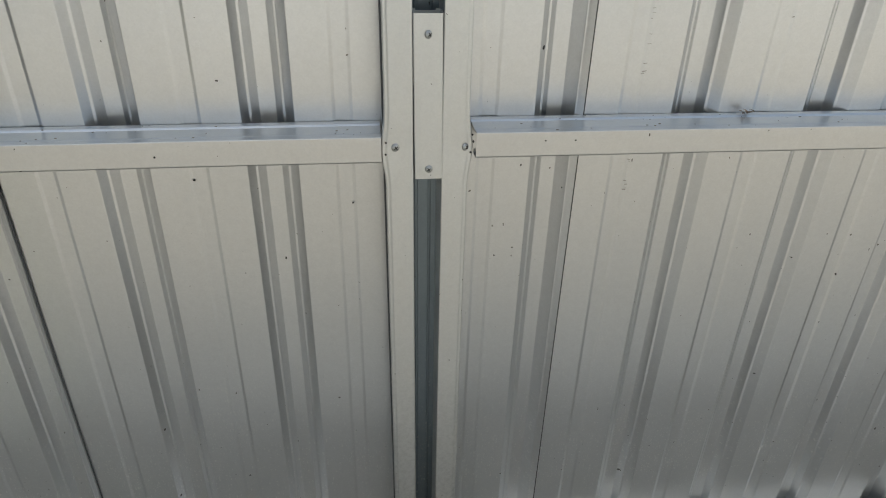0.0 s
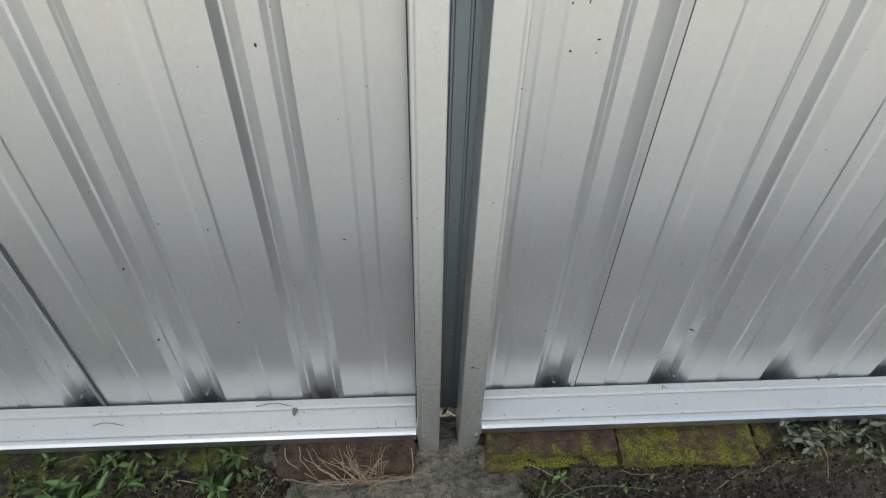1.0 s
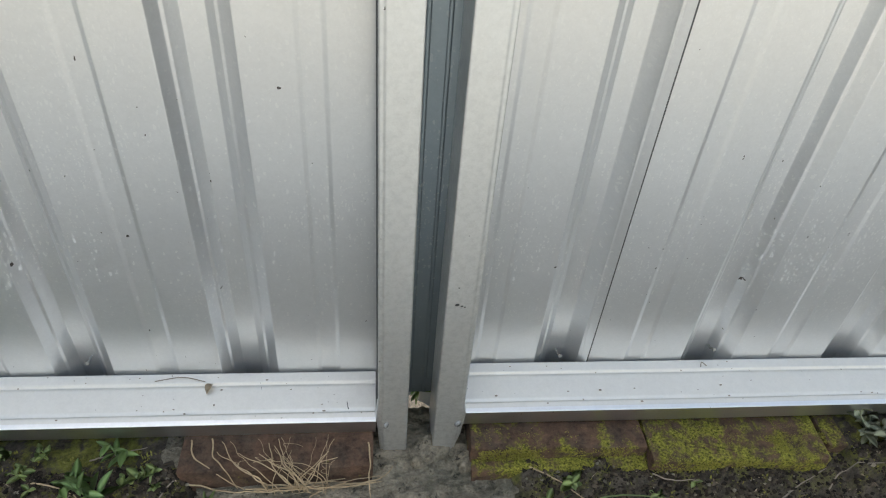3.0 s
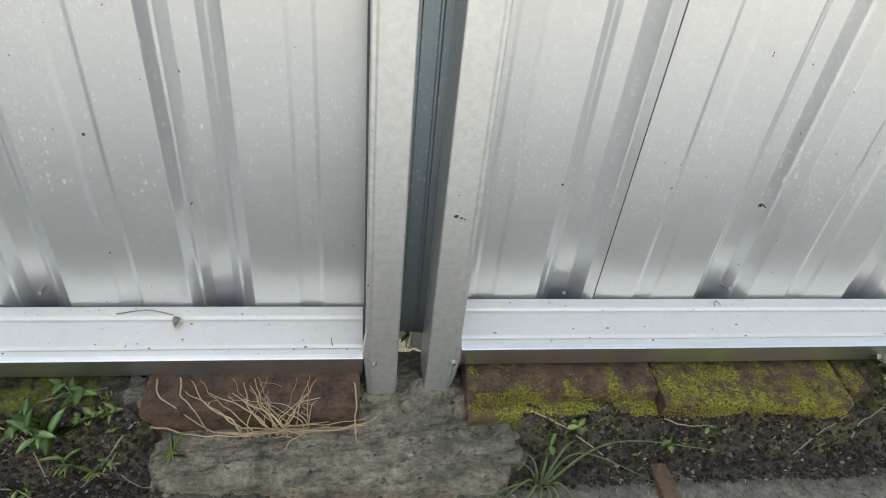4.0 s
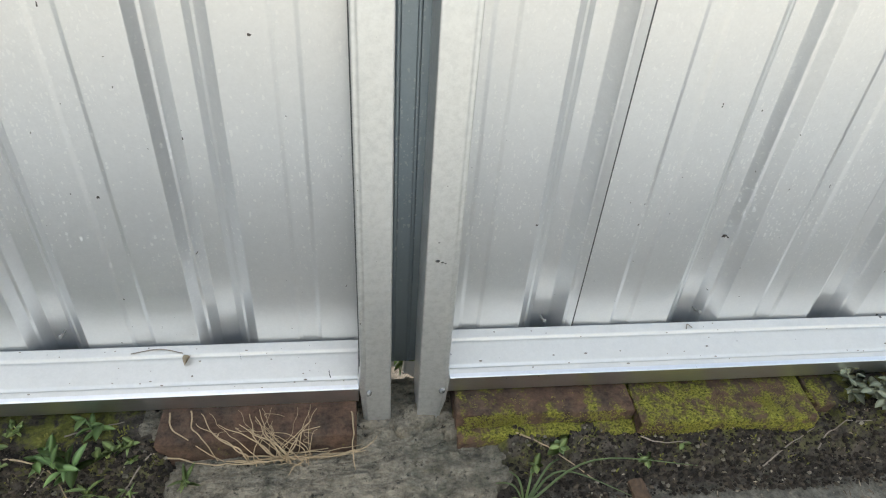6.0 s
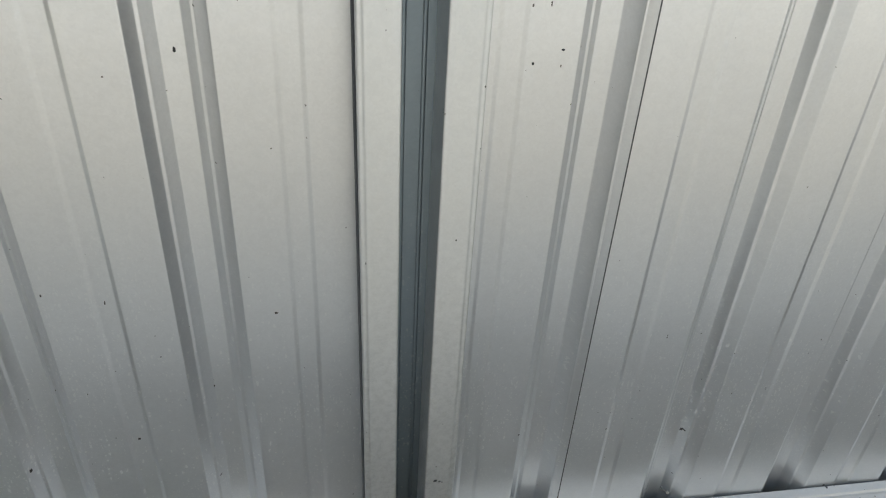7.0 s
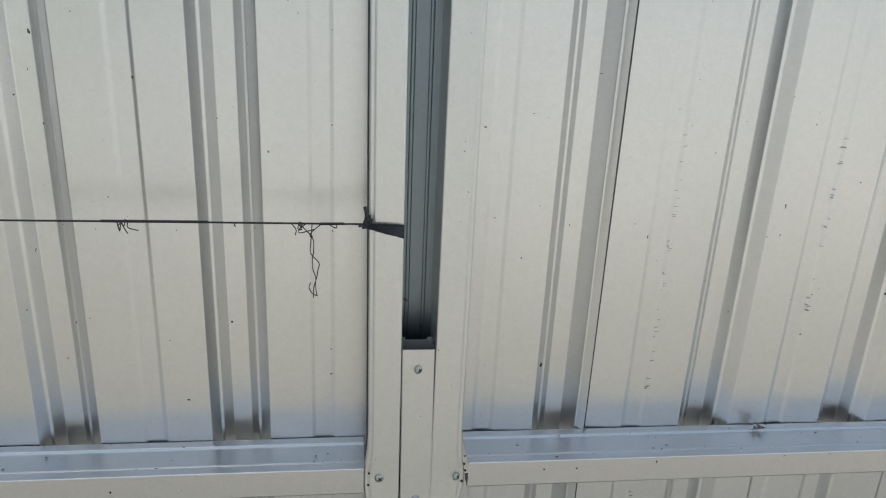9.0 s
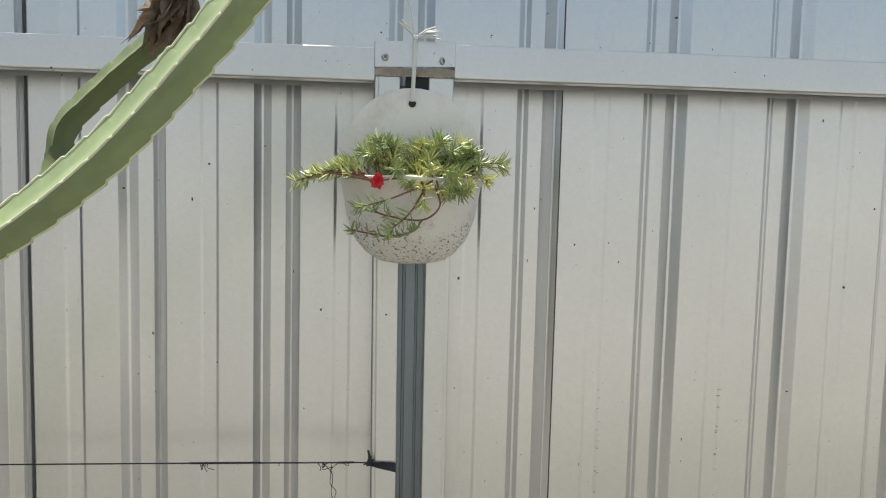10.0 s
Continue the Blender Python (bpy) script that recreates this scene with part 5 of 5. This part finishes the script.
for k in range(26):
    a, e2 = k * 2.4, rng.uniform(-40, 75)
    blade(bm, Matrix.Translation(fc) @ pose(0, 0, 0, 90, 0, 0) @ pose(0, 0, 0, e2, 0, math.degrees(a)), rng.uniform(0.007, 0.0125), 0.0100, 0.5, 0.3, 3)
part("flower", bm, FLOWER, rose, "crumpled red flower")
bm = bmesh.new()
tube(bm, spline([(0.0, -0.035, 0.006), (-0.02, -0.050, 0.012), fc + Vector((0.002, 0.004, 0))], 5), 0.0012, 5)
part("stem", bm, STEMRED, rose)


# ---- climbing cactus ----
def cactus_stem(parent, pts, width, mat, seed, name="stem", margin=True):
    """A three-ribbed wavy cactus stem along a curve, with a pale margin on each rib."""
    path = spline(pts, 60)
    bm = bmesh.new()
    rings, ribs = [], [[], [], []]
    dist = 0.0
    sides = 24
    for i, p in enumerate(path):
        d = (path[min(i + 1, len(path) - 1)] - path[max(i - 1, 0)]).normalized()
        if i:
            dist += (p - path[i - 1]).length
        u = d.cross(Vector((0.0, 1.0, 0.0))).normalized()
        v = d.cross(u).normalized()
        row = []
        for j in range(sides):
            a = ROLL + 2 * math.pi * j / sides
            best = min(range(3), key=lambda q: abs((a - ROLL - q * 2.094 + math.pi) % (2 * math.pi) - math.pi))
            off = abs((a - ROLL - best * 2.094 + math.pi) % (2 * math.pi) - math.pi)
            ph = ((dist + best * 0.009) / 0.0225) % 1.0
            wave = 0.84 + 0.20 * (ph ** 0.7 if ph < 0.9 else (1 - ph) * 9.3)
            flat = 0.5 / math.cos(1.0472 - off)          # three nearly flat sides
            r = width * 0.60 * (0.98 * flat ** 1.35 + 0.125 * math.exp(-(off / 0.20) ** 2) * (wave - 0.84) / 0.20)
            q = p + (u * math.cos(a) + v * math.sin(a)) * r
            row.append(bm.verts.new(q + Vector(noise.noise_vector(q * 60)) * 0.0006))
            if off < 0.07:
                ribs[best].append(q)
        rings.append(row)
    for a, b in zip(rings, rings[1:]):
        for j in range(sides):
            bm.faces.new((a[j], a[(j + 1) % sides], b[(j + 1) % sides], b[j]))
    bm.faces.new(rings[0])
    bm.faces.new(rings[-1])
    ob = part(name, bm, mat, parent)
    for rib in ribs:
        if margin and len(rib) > 4:
            bm = bmesh.new()
            tube(bm, rib, 0.0011, 5)
            part("rib_margin", bm, RIBEDGE, ob, "pale rib margin")
    return ob


ROLL = 1.73
cactus = holder("climbing_cactus", pose(-0.95, -0.50, 0.0), "green three-ribbed climbing cactus with a withered flower", "cactus")
off = Vector((-0.95, -0.50, 0.0))
main = [(-0.3615, -0.4607, 1.5892), (-0.3139, -0.4617, 1.6217), (-0.2754, -0.4623, 1.6512), (-0.2426, -0.4624, 1.6805), (-0.2107, -0.4622, 1.7147), (-0.1876, -0.4618, 1.7422), (-0.1620, -0.4614, 1.7729), (-0.1287, -0.4604, 1.8180), (-0.0935, -0.4594, 1.8651)]
cactus_stem(cactus, [Vector(p) - off for p in [(-0.95, -0.50, -0.02), (-0.96, -0.50, 0.6), (-0.90, -0.495, 1.15), (-0.60, -0.49, 1.40)] + main], 0.0290, CACTUS, 1)
branch = [(-0.2903, -0.4420, 1.6388), (-0.3158, -0.3771, 1.6746), (-0.3157, -0.3648, 1.7047), (-0.3040, -0.3539, 1.7269), (-0.2847, -0.3487, 1.7487), (-0.2539, -0.3435, 1.7799), (-0.2286, -0.3437, 1.8018)]
cactus_stem(cactus, [Vector(p) - off for p in branch], 0.0205, CACTUSOLD, 2, "old_stem", False)
fc = Vector((-0.2122, -0.3837, 1.8204)) - off
bm = bmesh.new()
rng = random.Random(111)
for k in range(46):
    way = Vector((rng.uniform(-0.036, 0.006), rng.uniform(-0.014, 0.014), -rng.uniform(0.022, 0.060)))
    root_at = fc + Vector((rng.uniform(-0.006, 0.010), rng.uniform(-0.006, 0.006), rng.uniform(-0.006, 0.006)))
    blade(bm, Matrix.Translation(root_at) @ way.to_track_quat("Y", "Z").to_matrix().to_4x4() @ pose(0, 0, 0, 0, rng.uniform(0, 360), 0), way.length, rng.uniform(0.006, 0.014), rng.uniform(-0.5, 0.5), rng.uniform(0.6, 1.4), 9)
for v in bm.verts:
    v.co += Vector(noise.noise_vector(v.co * 110)) * 0.0042
bmesh.ops.solidify(bm, geom=bm.faces[:], thickness=0.0006)
part("withered_flower", bm, WITHER, cactus, "shrivelled brown flower")
